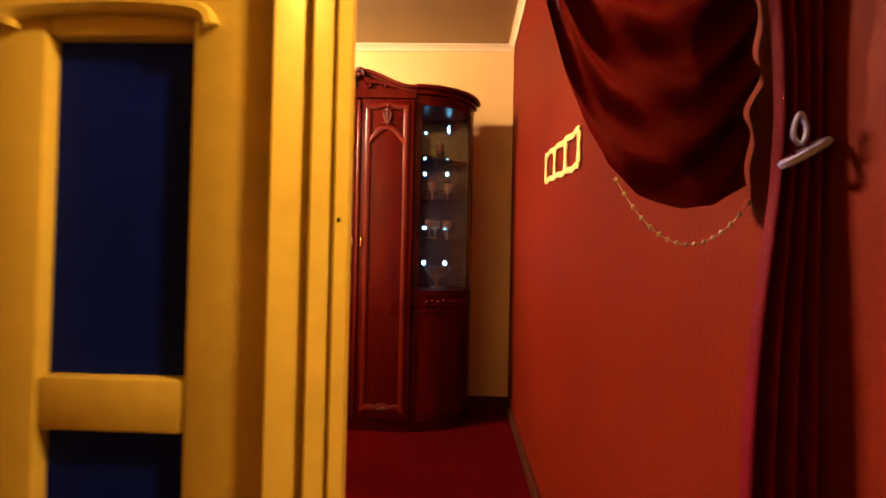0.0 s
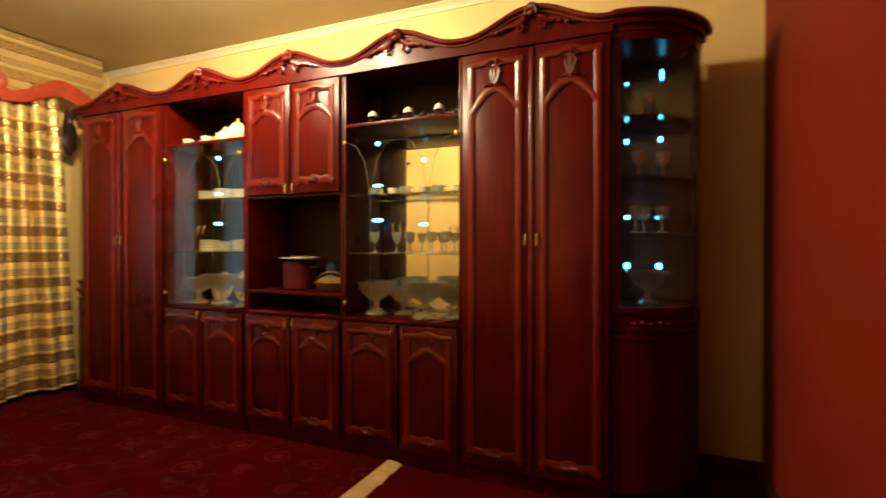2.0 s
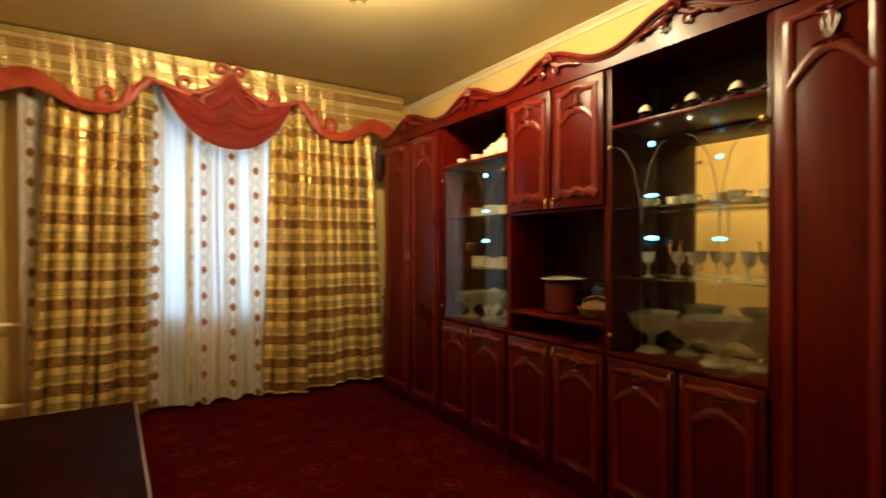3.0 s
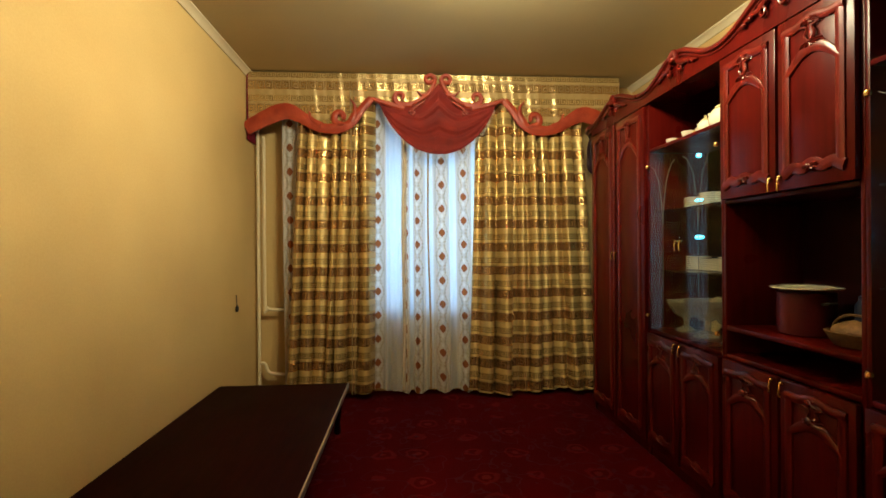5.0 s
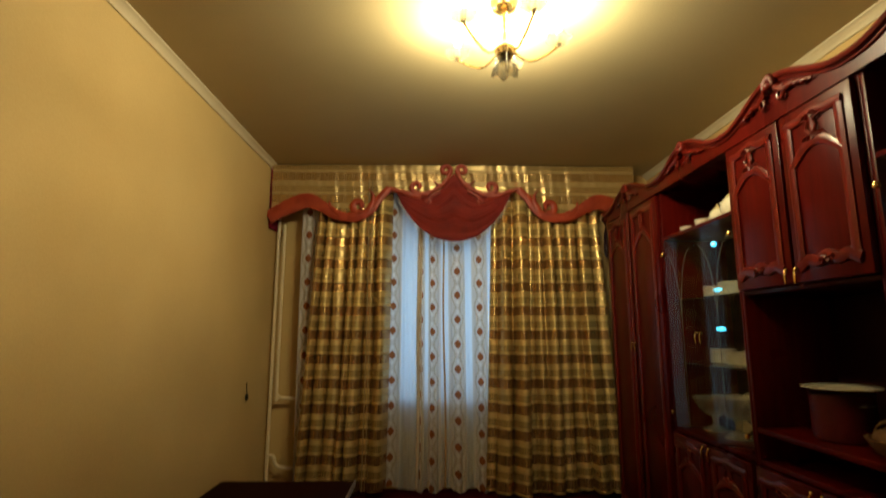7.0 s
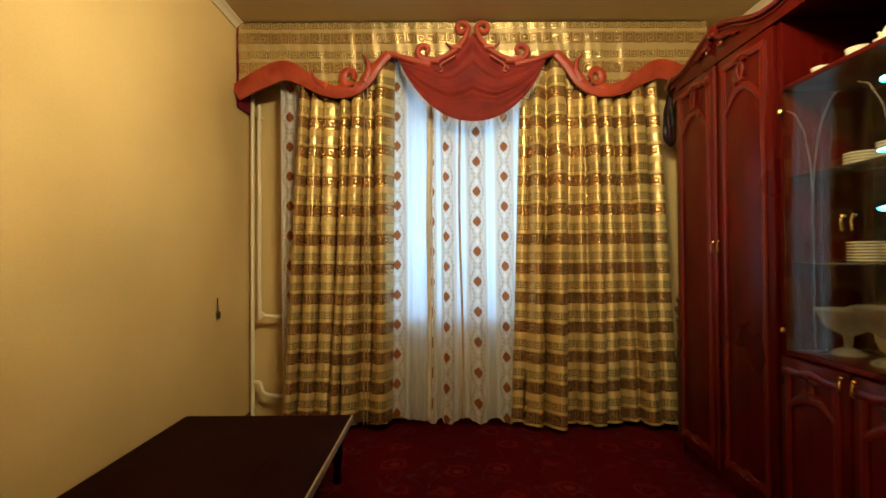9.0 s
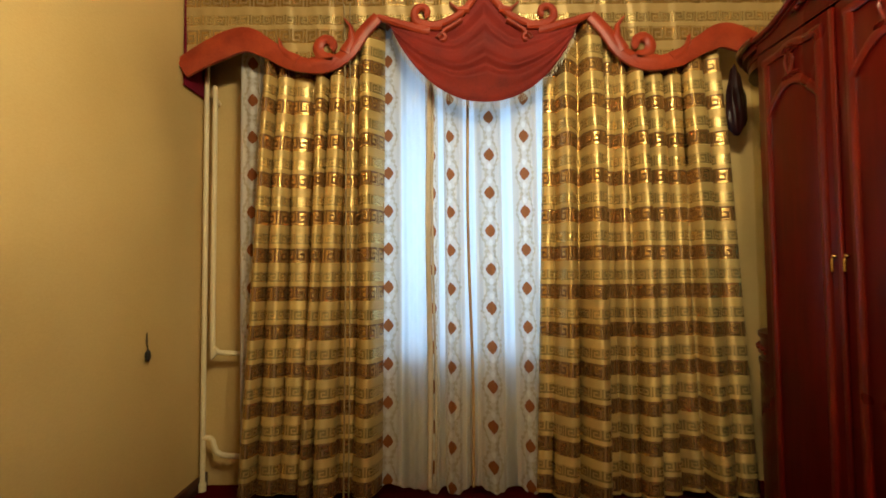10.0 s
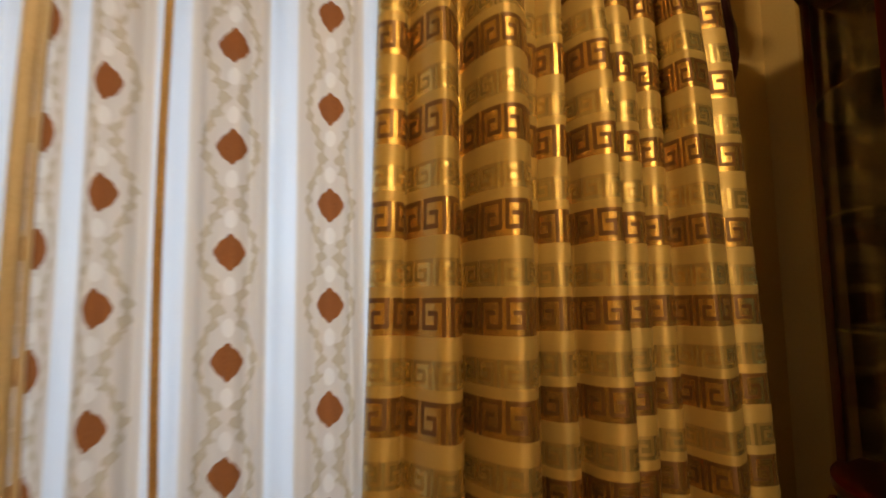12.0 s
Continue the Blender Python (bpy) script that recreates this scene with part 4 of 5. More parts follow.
def pleats(t, count, seed):
    """Depth of the folds across a drawn curtain, with uneven widths."""
    p = t * count + 0.35 * math.sin(5.1 * t + seed) + 0.18 * math.sin(11.7 * t + 2 * seed)
    return p, math.sin(2 * math.pi * p)


def drawn_curtain(label, folds, x, depth, top, bottom, z_top, z_bot, seed):
    """A heavy curtain whose folds bulge between the given valleys; top and bottom are its edges' places there."""
    holder = empty("brocade_curtain", pose(0, 0, 0), label, "curtain", "window curtains")
    across, cells = [], 16
    lo, hi = folds[0], folds[-1]
    for k, (a, b) in enumerate(zip(folds, folds[1:])):
        for q in range(cells):
            across.append((k, q / cells, a + (b - a) * q / cells))
    across.append((len(folds) - 2, 1.0, hi))
    nu, nv = len(across) - 1, 64

    def bulge(k, q, b):
        wide = folds[k + 1] - folds[k]
        lean = 0.16 * math.sin(2.7 * k + seed) + 0.05 * math.sin(4 * b + k)
        w = q ** (1 + lean)
        push = (0.80 + 0.35 * math.sin(1.9 * k + 2 * seed)) * min(1.35, 0.55 + wide / 0.16)
        gather = 1.22 - 0.30 * b - 0.40 * max(0.0, b - 0.72) / 0.28
        ridge = math.sin(math.pi * w) ** 0.85
        flat = 0.10 * math.sin(3 * math.pi * w + 1.3 * k + 3 * b) * min(1.0, max(0.0, wide - 0.07) / 0.05)
        return depth * push * gather * (ridge + flat)

    def place(i, b):
        k, q, y = across[i]
        share = (y - lo) / (hi - lo)
        edge = [bottom[e] + (top[e] - bottom[e]) * b ** 0.85 for e in (0, 1)]
        yy = edge[0] + (edge[1] - edge[0]) * share
        yy += 0.010 * math.sin(5.0 * (1 - b) + 1.7 * k + seed) * math.sin(math.pi * share)
        # the far side of a fold tucks back under its ridge
        yy -= 0.20 * (folds[k + 1] - folds[k]) * math.sin(2 * math.pi * q) * (1 if (k + int(seed)) % 3 else 0.35) * (1.1 - 0.5 * b)
        xx = x - depth * 0.62 + bulge(k, q, b) + 0.006 * math.sin(3 * b + 5 * share + seed)
        zz = z_bot + (z_top - z_bot) * b + (1 - b) ** 3 * (0.016 * math.sin(math.pi * q) + 0.010 * math.sin(7 * share + seed))
        return Vector((xx, yy, zz))
    arc = [0.0]
    for i in range(nu):
        arc.append(arc[-1] + (place(i + 1, 0.45) - place(i, 0.45)).length)
    bm = bmesh.new()
    sheet(bm, nu, nv, lambda a, b: place(round(a * nu), b), lambda a, b: (arc[round(a * nu)], z_bot + (z_top - z_bot) * b))
    part("cloth", bm, M_KEY, holder, sharp=180)
    return holder


def sheer_curtain(columns, first, y0, y1, x, waves, seed, z_top, z_bot, rise):
    """A light curtain with a medallion column at each given place; first numbers them."""
    holder = empty("sheer_curtain", pose(0, 0, 0), "white sheer curtain with rust-brown medallions", "curtain", "window curtains")
    nu, nv = 240, 48

    def count(y):
        if y <= columns[0]:
            return first + (y - columns[0]) / 0.195
        for k, (a, b) in enumerate(zip(columns, columns[1:])):
            if y <= b:
                return first + k + (y - a) / (b - a)
        past = y - columns[-1]
        return first + len(columns) - 1 + 0.40 * min(1.0, past / 0.075) + 0.09 * max(0.0, past - 0.075) / 0.20

    def place(a, b):
        y = y0 + (y1 - y0) * a
        c = count(y)
        fold = math.cos(2 * math.pi * c) * 0.55 + 0.45 * math.sin(2 * math.pi * (waves * a + 0.3 * math.sin(6 * a + seed)))
        fine = 0.20 * math.sin(9.4 * math.pi * c + seed)
        xx = x + (0.017 * (fold + fine) + 0.006 * math.sin(2 * math.pi * y / 0.047 + 1.2 * math.sin(9 * y) + 0.8 * b)) * (1.05 - 0.45 * b) + 0.006 * math.sin(2.2 * b + 6 * a + seed)
        yy = y + 0.014 * (1 - b) * math.sin(5 * a + 1.5 * seed + 1.6 * b) + 0.004 * math.sin(4 * math.pi * c)
        return (xx, yy, z_bot + (z_top - z_bot) * b + (1 - b) ** 4 * (0.020 * math.sin(2 * math.pi * c + seed) - 0.008))
    bm = sheet(bmesh.new(), nu, nv, place, lambda a, b: (count(y0 + (y1 - y0) * a), z_bot + (z_top - z_bot) * b + rise))
    part("cloth", bm, M_SHEER, holder, sharp=180)
    return holder


drawn_curtain("gold brocade curtain with woven key pattern, drawn aside", (1.105, 1.190, 1.286, 1.386, 1.465, 1.557, 1.632, 1.772),
              -4.356, 0.098, (1.135, 1.765), (1.025, 1.735), 2.52, 0.05, 0.7)
drawn_curtain("wide gold brocade curtain with woven key pattern, drawn aside", (2.545, 2.613, 2.744, 2.873, 2.935, 3.020, 3.106, 3.210, 3.325, 3.434, 3.535),
              -4.356, 0.098, (2.60, 3.49), (2.52, 3.60), 2.52, 0.035, 2.3)
west_sheer = sheer_curtain((1.05, 1.22, 1.40, 1.59, 1.770), 3, 0.985, 1.985, -4.452, 5.3, 1.1, 2.50, 0.06, DOT_RISE - 0.009)
east_sheer = sheer_curtain((2.005, 2.088, 2.300, 2.484, 2.68, 2.87, 3.06, 3.25), 10, 1.97, 3.40, -4.440, 7.4, 3.9, 2.50, 0.045, DOT_RISE)
for holder, y, w, lean in ((west_sheer, 1.985, 0.014, 0.012), (east_sheer, 2.195, 0.0075, -0.016), (east_sheer, 2.008, 0.006, 0.0)):
    bm = bmesh.new()
    tube(bm, [(-4.424, y + lean * (k / 24 - 0.5) + 0.006 * math.sin(0.35 * k), 0.06 + 2.42 * k / 24) for k in range(25)], w, 8)
    part("pleat_edge", bm, M_PLEAT if y > 2.1 else M_BEIGE_PLEAT, holder, "gathered pleat edge of the sheer")
rail = empty("curtain_rail", pose(0, 0, 0), "white curtain rail behind the pelmet", "rail")
boxed("rail_track", (-4.46, -4.38, 0.80, 3.75, 2.521, 2.545), M_WINDOW, rail)
for y in (0.9, 2.275, 3.6):
    boxed("rail_bracket", (X_WEST, -4.40, y - 0.015, y + 0.015, 2.5455, 2.57), M_WINDOW, rail)
part("pull_cord", tube(bmesh.new(), [(-4.315 + 0.01 * math.sin(6 * k / 20), 1.56 + 0.012 * math.sin(3 * k / 20), 0.06 + 2.47 * k / 20) for k in range(21)], 0.004, 6), M_DULL_CORD, rail, "thin dull pull cord")
part("pull_cord", tube(bmesh.new(), [(-4.313, 1.585 + 0.010 * math.sin(2 * k / 20), 0.06 + 2.47 * k / 20) for k in range(21)], 0.003, 6), M_DULL_CORD, rail, "thin dull pull cord")


# The pelmet with its carved red border and velvet swag
X_PEL = -4.325
pelmet = empty("window_pelmet", pose(X_PEL, 0, 0), "brocade pelmet with scrolled red border and velvet swag", "pelmet")


def yz(a, b, d):
    return (d, a, b)


EDGE_L = smooth_line([(0.742, 2.20, 0), (0.88, 2.28, 0), (1.05, 2.345, 0), (1.17, 2.30, 0), (1.30, 2.225, 0), (1.46, 2.205, 0), (1.58, 2.265, 0), (1.66, 2.375, 0), (1.735, 2.455, 0)], 6)
EDGE_C = smooth_line([(1.735, 2.455, 0), (1.86, 2.415, 0), (2.00, 2.385, 0), (2.13, 2.42, 0), (2.275, 2.46, 0)], 6)
half = [(p.x, p.y) for p in EDGE_L] + [(p.x, p.y) for p in EDGE_C[1:]]
both = half + [(2 * Y_MID - a, b) for a, b in reversed(half[:-1])]
# the cloth board above the border
def hem_height(y):
    """Height of the pelmet's lower edge."""
    for (ya, za), (yb, zb) in zip(both, both[1:]):
        if y <= yb:
            return za + (zb - za) * (y - ya) / max(1e-6, yb - ya)
    return both[-1][1]


def pelmet_cloth(a, b):
    y = both[0][0] + (both[-1][0] - both[0][0]) * a
    lo = hem_height(y)
    ripple = 0.0035 * math.sin(2 * math.pi * y / 0.17 + 1.5 * math.sin(3 * y)) + 0.002 * math.sin(2 * math.pi * y / 0.071 + 4 * b) + 0.003 * math.sin(5 * y + 6 * b)
    return (-0.004 + ripple * (0.4 + 0.6 * math.sin(math.pi * b)), y, lo + (CEIL - 0.012 - lo) * b)


def pelmet_weave(a, b):
    p = pelmet_cloth(a, b)
    return (p[1], p[2] + 0.03)


bm = sheet(bmesh.new(), 320, 10, pelmet_cloth, pelmet_weave)
part("brocade_cloth", bm, M_VALANCE, pelmet, "pale gold brocade band", sharp=180)
bm = bmesh.new()
prism(bm, both + [(both[-1][0], CEIL - 0.012), (both[0][0], CEIL - 0.012)], -0.026, -0.014, yz)
part("board", bm, M_DRAPE, pelmet)
boxed("board_return", (-0.27, -0.002, 0.742, 0.754, 2.12, CEIL - 0.012), M_DRAPE, pelmet, "dark red end board")


bm = bmesh.new()
bmesh.ops.create_uvsphere(bm, u_segments=28, v_segments=26, radius=1.0)
for v in bm.verts:
    turn = math.atan2(v.co.y, v.co.x)
    crease = 1 + 0.16 * math.sin(7 * turn + 3 * v.co.z) + 0.08 * math.sin(13 * turn - 5 * v.co.z)
    narrow = 0.75 - 0.30 * v.co.z
    v.co = Vector((-0.115 + 0.042 * crease * narrow * v.co.x, 3.615 + 0.060 * crease * narrow * v.co.y, 2.055 + 0.190 * v.co.z + 0.012 * noise.noise(v.co * 3)))
part("bunched_tail", bm, M_INNER, pelmet, "dark wine cloth bunched at the end", sharp=180)


def mirror_y(pts):
    return [(2 * Y_MID - a, b) for a, b in pts]


def carved(name, pts, width, lift=0.0):
    """A carved border piece and its twin on the other side."""
    for side in (False, True):
        q = mirror_y(pts) if side else pts
        part(name, strip(bmesh.new(), q, width, 0.002 + lift, 0.020 + lift, yz), M_BORDER, pelmet)


flat = [(p.x, p.y) for p in EDGE_L]
carved("border_wave", flat, lambda t: 0.050 - 0.022 * t + 0.020 * math.exp(-((t - 0.22) / 0.15) ** 2))
carved("border_scroll", [(1.40, 2.215), (1.50, 2.225)] + spiral(1.485, 2.300, 0.066, 0.95, -1.0, -1), lambda t: 0.030 * (1 - 0.35 * t), 0.007)
carved("border_thorn", [(1.33, 2.23), (1.27, 2.265), (1.245, 2.30), (1.237, 2.345)], lambda t: 0.030 * (1 - 0.9 * t), 0.0042)
carved("border_thorn", [(1.57, 2.27), (1.605, 2.34), (1.60, 2.40), (1.565, 2.445)], lambda t: 0.030 * (1 - 0.9 * t), 0.0055)
carved("border_rail", [(p.x, p.y) for p in EDGE_C[:13]], lambda t: 0.014 + 0.010 * t, 0.0035)
carved("crown_stem", [(p.x, p.y) for p in smooth_line([(1.93, 2.395, 0), (2.05, 2.415, 0), (2.15, 2.465, 0), (2.225, 2.545, 0), (2.250, 2.62, 0)], 6)] + spiral(2.205, 2.612, 0.045, 0.95, 0.2, 1), lambda t: 0.017, 0.0048)
carved("crown_scroll", [(2.06, 2.405), (1.99, 2.405)] + spiral(1.965, 2.468, 0.056, 0.95, -1.3, -1), lambda t: 0.021 * (1 - 0.3 * t), 0.0062)
carved("crown_thorn", [(2.20, 2.49), (2.14, 2.485), (2.10, 2.52)], lambda t: 0.020 * (1 - 0.9 * t), 0.0095)
carved("lower_scroll", [(2.16, 2.43), (2.08, 2.38), (2.04, 2.335)] + spiral(2.065, 2.335, 0.026, 0.8, 3.1, -1, 14), lambda t: 0.011, 0.0125)


def swag_place(s, v):
    span = 0.500
    y = Y_MID + (2 * s - 1) * (span - 0.02 * v)
    e = abs(2 * s - 1)
    top = 2.425 - 0.02 * math.sin(math.pi * e) + 0.165 * max(0.0, 1 - e / 0.32) ** 1.3
    bottom = 2.425 - 0.425 * max(0.0, 1 - e ** 2.2) ** 0.85
    z = top + (bottom - top) * v
    dip = v + 0.22 * e * e * (1 - v)
    fold = math.sin(34 * dip + 0.8 * math.sin(3.1 * s)) + 0.30 * math.sin(53 * dip + 2.0 * s)
    return (0.004 + 0.055 * math.sin(math.pi * v * 0.62) * (1 - e ** 3) + 0.010 * fold * (1 - e) ** 0.5 * (0.35 + v) * (1 - 0.8 * v ** 6), y, z)


part("velvet_swag", sheet(bmesh.new(), 70, 90, swag_place, lambda a, b: (a, b)), M_SWAG, pelmet, "draped red velvet swag", sharp=180)
bm = bmesh.new()
for k in range(2, 119):
    p = Vector(swag_place(k / 120, 1.0))
    tube(bm, [p, p + Vector((0.003, 0.002 * math.sin(k), -0.02)), p + Vector((0.002, 0.004 * math.sin(1.7 * k), -0.040))], 0.0014, 4)
tagged(part("fringe", bm, M_CORD, pelmet, "pale thread fringe"), kind="stuff")

# The heating pipes in the corner
for y, x, pts in ((0, 0, [(X_WEST + 0.01, 0.80, 2.115), (X_WEST + 0.05, 0.80, 2.12), (X_WEST + 0.10, 0.815, 2.11), (X_WEST + 0.115, 0.825, 2.07), (X_WEST + 0.115, 0.825, 0.82),
                          (X_WEST + 0.115, 0.84, 0.76), (X_WEST + 0.10, 0.88, 0.735), (X_WEST + 0.09, 1.10, 0.73)]),
                  (0, 0, [(X_WEST + 0.10, 0.772, CEIL - 0.02), (X_WEST + 0.10, 0.772, 0.30), (X_WEST + 0.10, 0.772, 0.02)]),
                  (0, 0, [(X_WEST + 0.10, 0.772, 0.285), (X_WEST + 0.10, 0.82, 0.28), (X_WEST + 0.10, 0.87, 0.20), (X_WEST + 0.10, 1.10, 0.19)])):
    pipe = empty("heating_pipe", pose(0, 0, 0), "cream painted steel heating pipe in the corner", "pipe", "heating pipes")
    part("pipe_run", tube(bmesh.new(), [p for p in smooth_line(pts, 5)], 0.0135, 10), M_PIPE, pipe)
    bm = bmesh.new()
    lathe(bm, [(0.02, -0.02), (0.02, 0.02)], 10, (pts[-1][0], pts[-1][1], max(0.03, pts[-1][2])))
    part("pipe_collar", bm, M_PIPE, pipe)
hook = empty("wall_hook", pose(-4.05, Y_SOUTH + 0.001, 0.80), "small black plug hanging on the cream wall", "plug")
bm = bmesh.new()
blob(bm, (0, 0.012, 0), (0.016, 0.012, 0.026), 10)
part("plug_body", bm, M_BLACK, hook)
part("plug_cord", tube(bmesh.new(), [(0, 0.012, 0.02), (0.006, 0.010, 0.06), (0.0, 0.006, 0.10)], 0.003, 6), M_BLACK, hook)

# The low table along the south wall
table = empty("low_table", pose(0, 0, 0), "low dark wooden table with a pale edge strip", "table")
TX0, TX1, TY0, TY1, TZ = -3.64, -1.40, 0.765, 1.61, 0.335
boxed("tabletop", (TX0, TX1, TY0, TY1 - 0.006, TZ - 0.03, TZ), M_TABLE, table, bevel=0.003)
boxed("edge_strip", (TX0, TX1, TY1 - 0.0055, TY1 + 0.002, TZ - 0.031, TZ + 0.002), M_EDGE, table, "pale metal edge strip", bevel=0.001)
boxed("apron", (TX0 + 0.05, TX1 - 0.05, TY1 - 0.07, TY1 - 0.05, TZ - 0.10, TZ - 0.031), M_TABLE, table)
boxed("apron", (TX0 + 0.05, TX1 - 0.05, TY0 + 0.05, TY0 + 0.07, TZ - 0.10, TZ - 0.031), M_TABLE, table)
for x in (TX0 + 0.05, TX1 - 0.05):
    for y in (TY0 + 0.05, TY1 - 0.07):
        bm = lathe(bmesh.new(), [(0.018, 0.013), (0.024, 0.03), (0.018, 0.08), (0.028, 0.16), (0.028, TZ - 0.032)], 14, (x, y, 0))
        part("leg", bm, M_TABLE, table)

# The chandelier
chandelier = empty("chandelier", pose(LAMP_X, LAMP_Y, 0), "brass five-arm chandelier with lit flower-shaped glass shades", "chandelier")
part("ceiling_rose", lathe(bmesh.new(), [(0.02, CEIL - 0.05), (0.05, CEIL - 0.03), (0.06, CEIL - 0.004), (0.03, CEIL - 0.001)], 20), M_BRASS, chandelier)
part("stem", lathe(bmesh.new(), [(0.008, LAMP_Z - 0.02), (0.012, LAMP_Z + 0.03), (0.007, LAMP_Z + 0.06), (0.007, CEIL - 0.049)], 12), M_BRASS, chandelier)
part("hub", lathe(bmesh.new(), [(0.015, LAMP_Z - 0.055), (0.040, LAMP_Z - 0.045), (0.048, LAMP_Z - 0.02), (0.030, LAMP_Z), (0.012, LAMP_Z + 0.01)], 20), M_BRASS, chandelier)


def petals(at, r, h, turn):
    bm = bmesh.new()
    seg = 30
    rows = []
    for j in range(6):
        t = j / 5
        rr = r * (0.25 + 0.75 * t ** 0.8)
        rows.append([bm.verts.new((at[0] + rr * (1 + 0.10 * t * math.cos(6 * q)) * math.cos(q), at[1] + rr * (1 + 0.10 * t * math.cos(6 * q)) * math.sin(q), at[2] + turn * h * t * (1 + 0.12 * t * math.cos(6 * q))))
                     for q in (2 * math.pi * k / seg for k in range(seg))])
    for a, b in zip(rows, rows[1:]):
        for k in range(seg):
            bm.faces.new((a[k], a[(k + 1) % seg], b[(k + 1) % seg], b[k]))
    return bm


for k in range(5):
    a = radians(72 * k + 20)
    ca, sa = math.cos(a), math.sin(a)
    arm = part("arm", tube(bmesh.new(), smooth_line([(0.03 * ca, 0.03 * sa, LAMP_Z - 0.02), (0.10 * ca, 0.10 * sa, LAMP_Z - 0.065), (0.17 * ca, 0.17 * sa, LAMP_Z - 0.040), (0.235 * ca, 0.235 * sa, LAMP_Z + 0.012)], 5), 0.005, 7), M_BRASS, chandelier)
    shade = part("shade", petals((0.235 * ca, 0.235 * sa, LAMP_Z + 0.012), 0.055, 0.029, 1), M_SHADE, chandelier, "frosted flower-shaped glass shade")
    bm = bmesh.new()
    blob(bm, (0.235 * ca, 0.235 * sa, LAMP_Z + 0.100), (0.017, 0.017, 0.034), 10)
    socket = part("socket", lathe(bmesh.new(), [(0.009, 0.006), (0.013, 0.012), (0.012, 0.058), (0.008, 0.066)], 12, (0.235 * ca, 0.235 * sa, LAMP_Z + 0.004)), M_PORCELAIN, chandelier)
    bulb = part("bulb", bm, M_BULB, chandelier, "lit bulb")
    bulb.visible_shadow = False
pendant = part("pendant_flower", petals((0, 0, LAMP_Z - 0.058), 0.06, 0.06, -1), M_SHADE, chandelier, "clear glass pendant flower")
for k in range(6):
    q = radians(60 * k)
    bm = bmesh.new()
    lathe(bm, [(0.0015, 0.062), (0.002, 0.020), (0.006, 0.010), (0.007, 0.002), (0.004, -0.010), (0.001, -0.014)], 8,
          (0.045 * math.cos(q), 0.045 * math.sin(q), LAMP_Z - 0.112))
    part("crystal_drop", bm, M_CRYSTAL, chandelier, "hanging crystal drop")

# The double door: its frame, the closed west leaf, and the drapes
frame_x0, frame_x1 = -0.775, 0.372
door_frame = tagged(empty("door_frame", pose(0, 0, 0), "yellowed painted door frame", "door frame"), kind="structure")
boxed("jamb", (frame_x0, frame_x0 + 0.05, Y_DOOR_OUT - 0.015, Y_DOOR_IN + 0.012, 0, 2.115), M_DOOR_PAINT, door_frame)
boxed("jamb", (frame_x1 - 0.014, frame_x1 + 0.06, 0.60, Y_DOOR_OUT - 0.002, 0, 2.115), M_DOOR_PAINT, door_frame)
boxed("head", (frame_x0 + 0.051, frame_x1, Y_DOOR_OUT - 0.015, Y_DOOR_IN + 0.012, 2.06, 2.115), M_DOOR_PAINT, door_frame)
LEAF_Y, LX0, LX1 = 0.838, -0.722, -0.096
leaf = empty("glazed_door_leaf", pose(0, LEAF_Y, 0), "closed yellow-painted door leaf, its small panes coloured for blue light behind", "door")
PX0, PX1, SY = -0.410, -0.256, -0.018
boxed("stile", (PX1, LX1 - 0.072, SY, 0.02, 0.01, 2.05), M_DOOR_PAINT, leaf, bevel=0.005)
boxed("stile", (PX0 - 0.075, PX0, SY, 0.02, 0.01, 2.05), M_DOOR_PAINT, leaf, bevel=0.005)
boxed("stile", (LX0, PX0 - 0.230, SY, 0.02, 0.01, 2.05), M_DOOR_PAINT, leaf, bevel=0.005)


def rebate(x0, x1, y0, y1):
    """A moulded strip of the leaf's edge, sloping back towards the opening."""
    bm = bmesh.new()
    line = [(x0, 0.016), (x0, y0 + 0.003), (x0 + 0.003, y0), (x1 - 0.004, y1 - 0.002), (x1, y1 + 0.002), (x1, 0.016)]
    low, high = ([bm.verts.new((x, y, z)) for x, y in line] for z in (0.01, 2.05))
    for k in range(6):
        bm.faces.new((low[k], low[(k + 1) % 6], high[(k + 1) % 6], high[k]))
    bm.faces.new(low)
    bm.faces.new(high)
    part("rebate", bm, M_DOOR_PAINT, leaf)


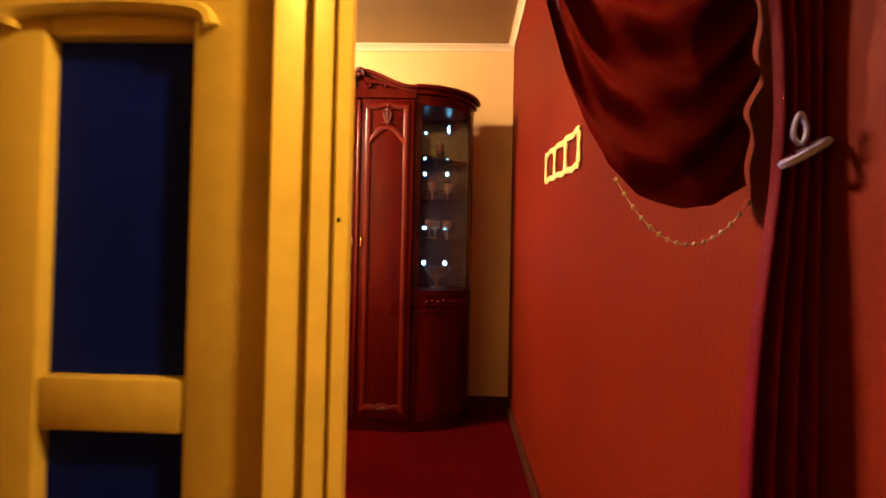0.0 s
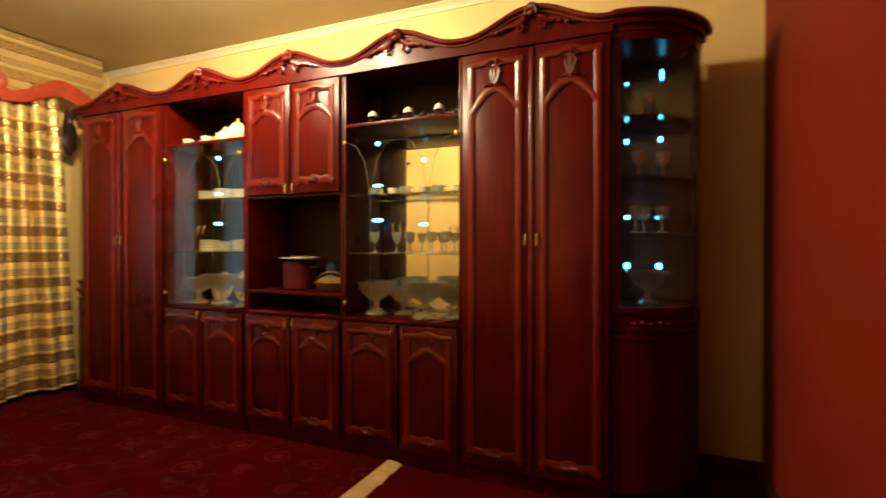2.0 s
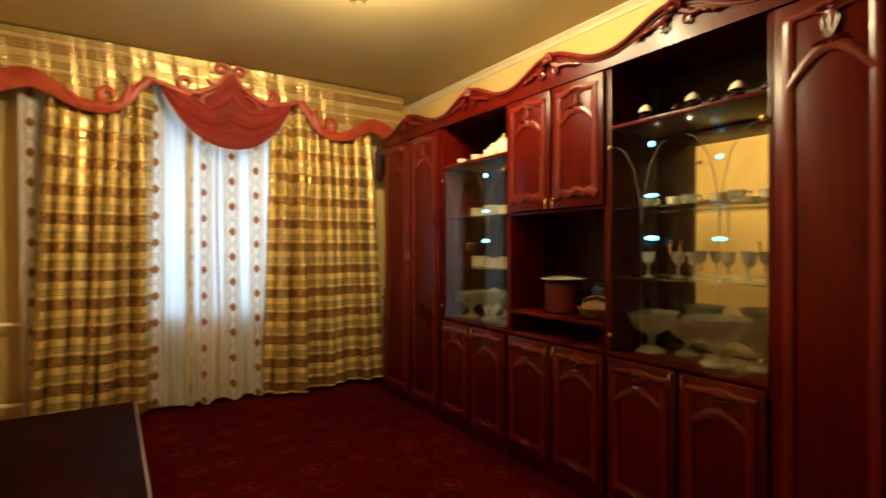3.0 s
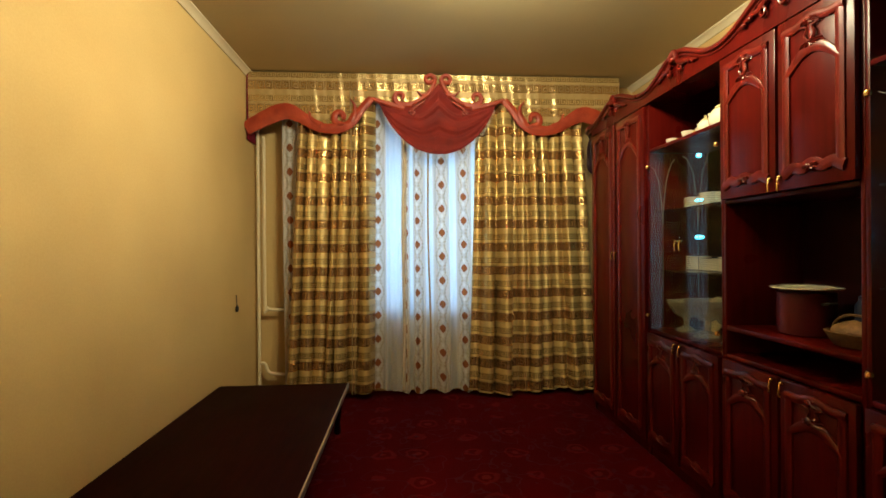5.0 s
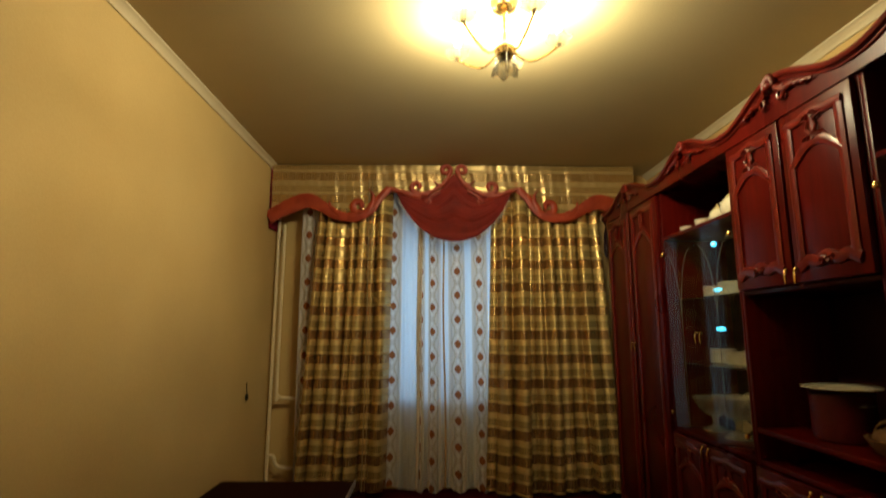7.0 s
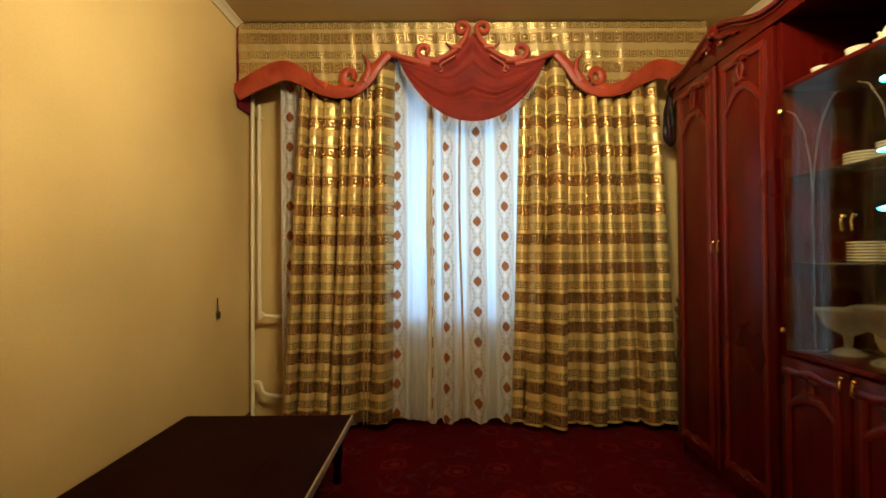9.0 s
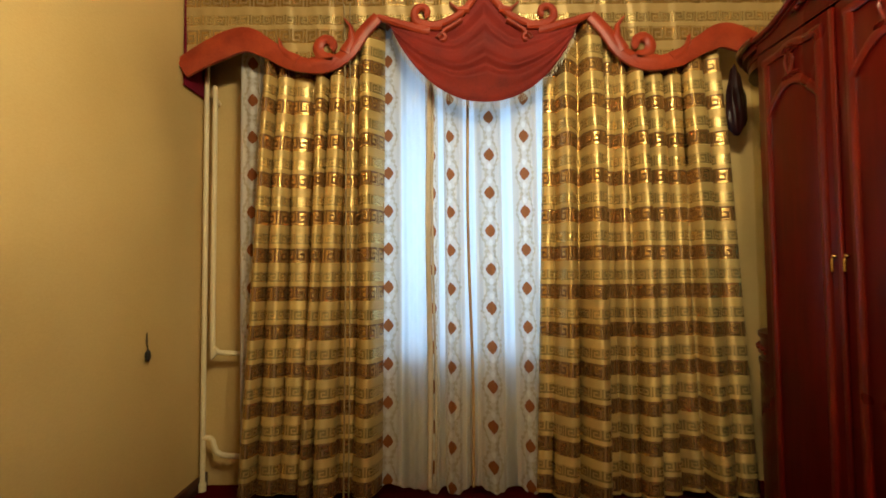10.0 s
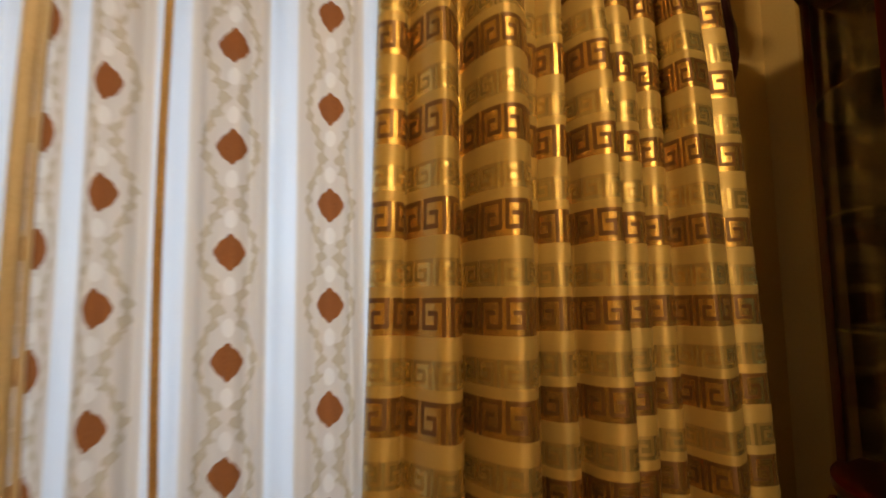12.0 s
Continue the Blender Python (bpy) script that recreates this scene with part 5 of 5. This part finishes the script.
rebate(LX1 - 0.0715, LX1 - 0.036, SY - 0.018, SY + 0.006)
rebate(LX1 - 0.0355, LX1 - 0.014, SY - 0.006, SY + 0.009)
rebate(LX1 - 0.0135, LX1, SY + 0.004, SY + 0.014)
part("latch_hole", blob(bmesh.new(), (LX1 - 0.007, SY + 0.007, 1.126), (0.0020, 0.002, 0.0026), 8), M_BLACK, leaf, "small dark latch hole")
ROWS_Z = ((0.36, 0.904), (0.960, 1.311), (1.372, 1.720), (1.78, 1.98))
for xa, xb in ((PX0, PX1), (PX0 - 0.230, PX0 - 0.075)):
    edges = [0.01] + [q for row in ROWS_Z for q in row] + [2.05]
    for z0, z1 in zip(edges[0::2], edges[1::2]):
        boxed("cross_rail", (xa + 0.0005, xb - 0.0005, SY + 0.002, 0.018, z0, z1), M_DOOR_PAINT, leaf, bevel=0.005)
    for z0, z1 in ROWS_Z:
        boxed("backlit_pane", (xa + 0.001, xb - 0.001, 0.0, 0.005, z0 + 0.001, z1 - 0.001), M_BLUE_BACKLIT, leaf, "glass pane coloured blue for the light behind it", bevel=0)
    bm = bmesh.new()
    tube(bm, smooth_line([(xa - 0.035, SY - 0.004, 1.318), (xa - 0.02, SY - 0.006, 1.334), ((xa + xb) / 2, SY - 0.006, 1.340), (xb + 0.006, SY - 0.006, 1.334), (xb + 0.02, SY - 0.004, 1.318)], 5), 0.009, 8)
    part("arched_bead", bm, M_DOOR_PAINT, leaf)

# The patterned portiere behind the leaf
hold = empty("key_portiere", pose(0, 0, 0), "brocade portiere with dark woven key pattern by the door, coloured for cold light", "curtain")


def portiere(a, b):
    p, s = pleats(a, 3.2, 1.9)
    return (-0.76 + 0.565 * a + 0.006 * math.cos(2 * math.pi * p), 1.025 + 0.028 * s, 0.03 + 2.10 * b)


part("cloth", sheet(bmesh.new(), 60, 30, portiere, lambda a, b: (a * 0.80, 2.1 * b)), M_PORTIERE, hold, sharp=180)
part("portiere_rod", tube(bmesh.new(), [(-0.85, 1.025, 2.145), (0.37, 1.025, 2.145)], 0.013, 10), M_BRASS, hold)

# The wine drape with its bead string in the doorway
drape = empty("doorway_drape", pose(0, 0, 0), "wine-red swagged drape with a gathered tail in the doorway", "drape")


SWAG_HEM = ((0.055, 2.00), (0.100, 1.60), (0.126, 1.42), (0.150, 1.325), (0.176, 1.257), (0.205, 1.210), (0.250, 1.177), (0.300, 1.158), (0.345, 1.164), (0.385, 1.192))


def along(points, x):
    """Height of a line through the points."""
    for (xa, za), (xb, zb) in zip(points, points[1:]):
        if x <= xb:
            return za + (zb - za) * (x - xa) / (xb - xa)
    return points[-1][1]


def swag2(s, v):
    x = 0.055 + 0.325 * s
    low = along(SWAG_HEM, x)
    z = 2.05 + (low - 2.05) * v
    fold = math.sin(62 * v * (0.85 + 0.3 * s) + 11 * (s - 0.7) ** 2) + 0.6 * math.sin(33 * v + 9 * s) + 0.3 * math.sin(101 * v - 6 * s)
    return (x, 0.970 - 0.03 * math.sin(math.pi * v) + 0.010 * fold, z)


part("swag_cloth", sheet(bmesh.new(), 50, 220, swag2, lambda a, b: (a, b)), M_DRAPE, drape, sharp=180)


def tail(s, v):
    p = s * 3.4
    w = 0.062 - 0.028 * math.exp(-((v - 0.60) / 0.10) ** 2) + 0.02 * (1 - v)
    return (0.381 - w + w * s * 0.96, 0.845 - 0.014 * math.sin(2 * math.pi * p), 0.03 + 2.02 * v)


part("tail_cloth", sheet(bmesh.new(), 36, 30, tail, lambda a, b: (a, b)), M_DRAPE, drape, "gathered tail hanging to the floor", sharp=180)
bm = bmesh.new()
tube(bm, [(0.357 + 0.020 * math.cos(q), 0.825 + 0.012 * math.sin(q), 1.20 + 0.012 * math.cos(q)) for q in (2 * math.pi * j / 14 for j in range(15))], 0.0045, 6)
tube(bm, smooth_line([(0.345, 0.815, 1.205), (0.337, 0.812, 1.215), (0.343, 0.812, 1.235), (0.350, 0.812, 1.22), (0.347, 0.814, 1.205)], 5), 0.0022, 7)
part("tie_back", bm, M_PORTIERE, drape, "pale knotted tie-back")
for k in range(16):
    bx = 0.215 + 0.165 * k / 15
    bm = bmesh.new()
    blob(bm, (bx, 0.962, 1.112 + 9.8 * (bx - 0.306) ** 2), (0.0026, 0.0026, 0.0036), 8)
    part("bead", bm, M_BEAD, drape)
part("bead_thread", tube(bmesh.new(), [(0.215 + 0.165 * k / 20, 0.962, 1.112 + 9.8 * (0.215 + 0.165 * k / 20 - 0.306) ** 2) for k in range(21)], 0.0007, 4), M_CORD, drape)

# The gilt triple frame on the east wall
gilt = empty("triple_frame", pose(X_EAST - 0.001, 2.185, 1.460, 4.0, 0, 0), "gilt triple picture frame on the terracotta wall", "picture frame")
G0, G1, GZ0, GZ1 = -0.315, 0.315, -0.064, 0.064


def xw_plane(a, b, d):
    return (-d, a, b)


for a0, a1, b0, b1 in ((G0, G1, GZ1 - 0.018, GZ1), (G0, G1, GZ0, GZ0 + 0.018)):
    part("frame_bar", strip(bmesh.new(), [(a0 + (a1 - a0) * k / 12, (b0 + b1) / 2 + 0.005 * math.sin(2.1 * k)) for k in range(13)], lambda t: 0.011, 0.001, 0.006, xw_plane), M_GOLD, gilt)
for k in range(4):
    a = G0 + 0.012 + (G1 - G0 - 0.024) * k / 3
    part("frame_bar", strip(bmesh.new(), [(a, GZ0 + 0.018), (a, (GZ0 + GZ1) / 2), (a, GZ1 - 0.018)], lambda t: 0.016 + 0.012 * abs(2 * t - 1), 0.002, 0.007, xw_plane), M_GOLD, gilt)
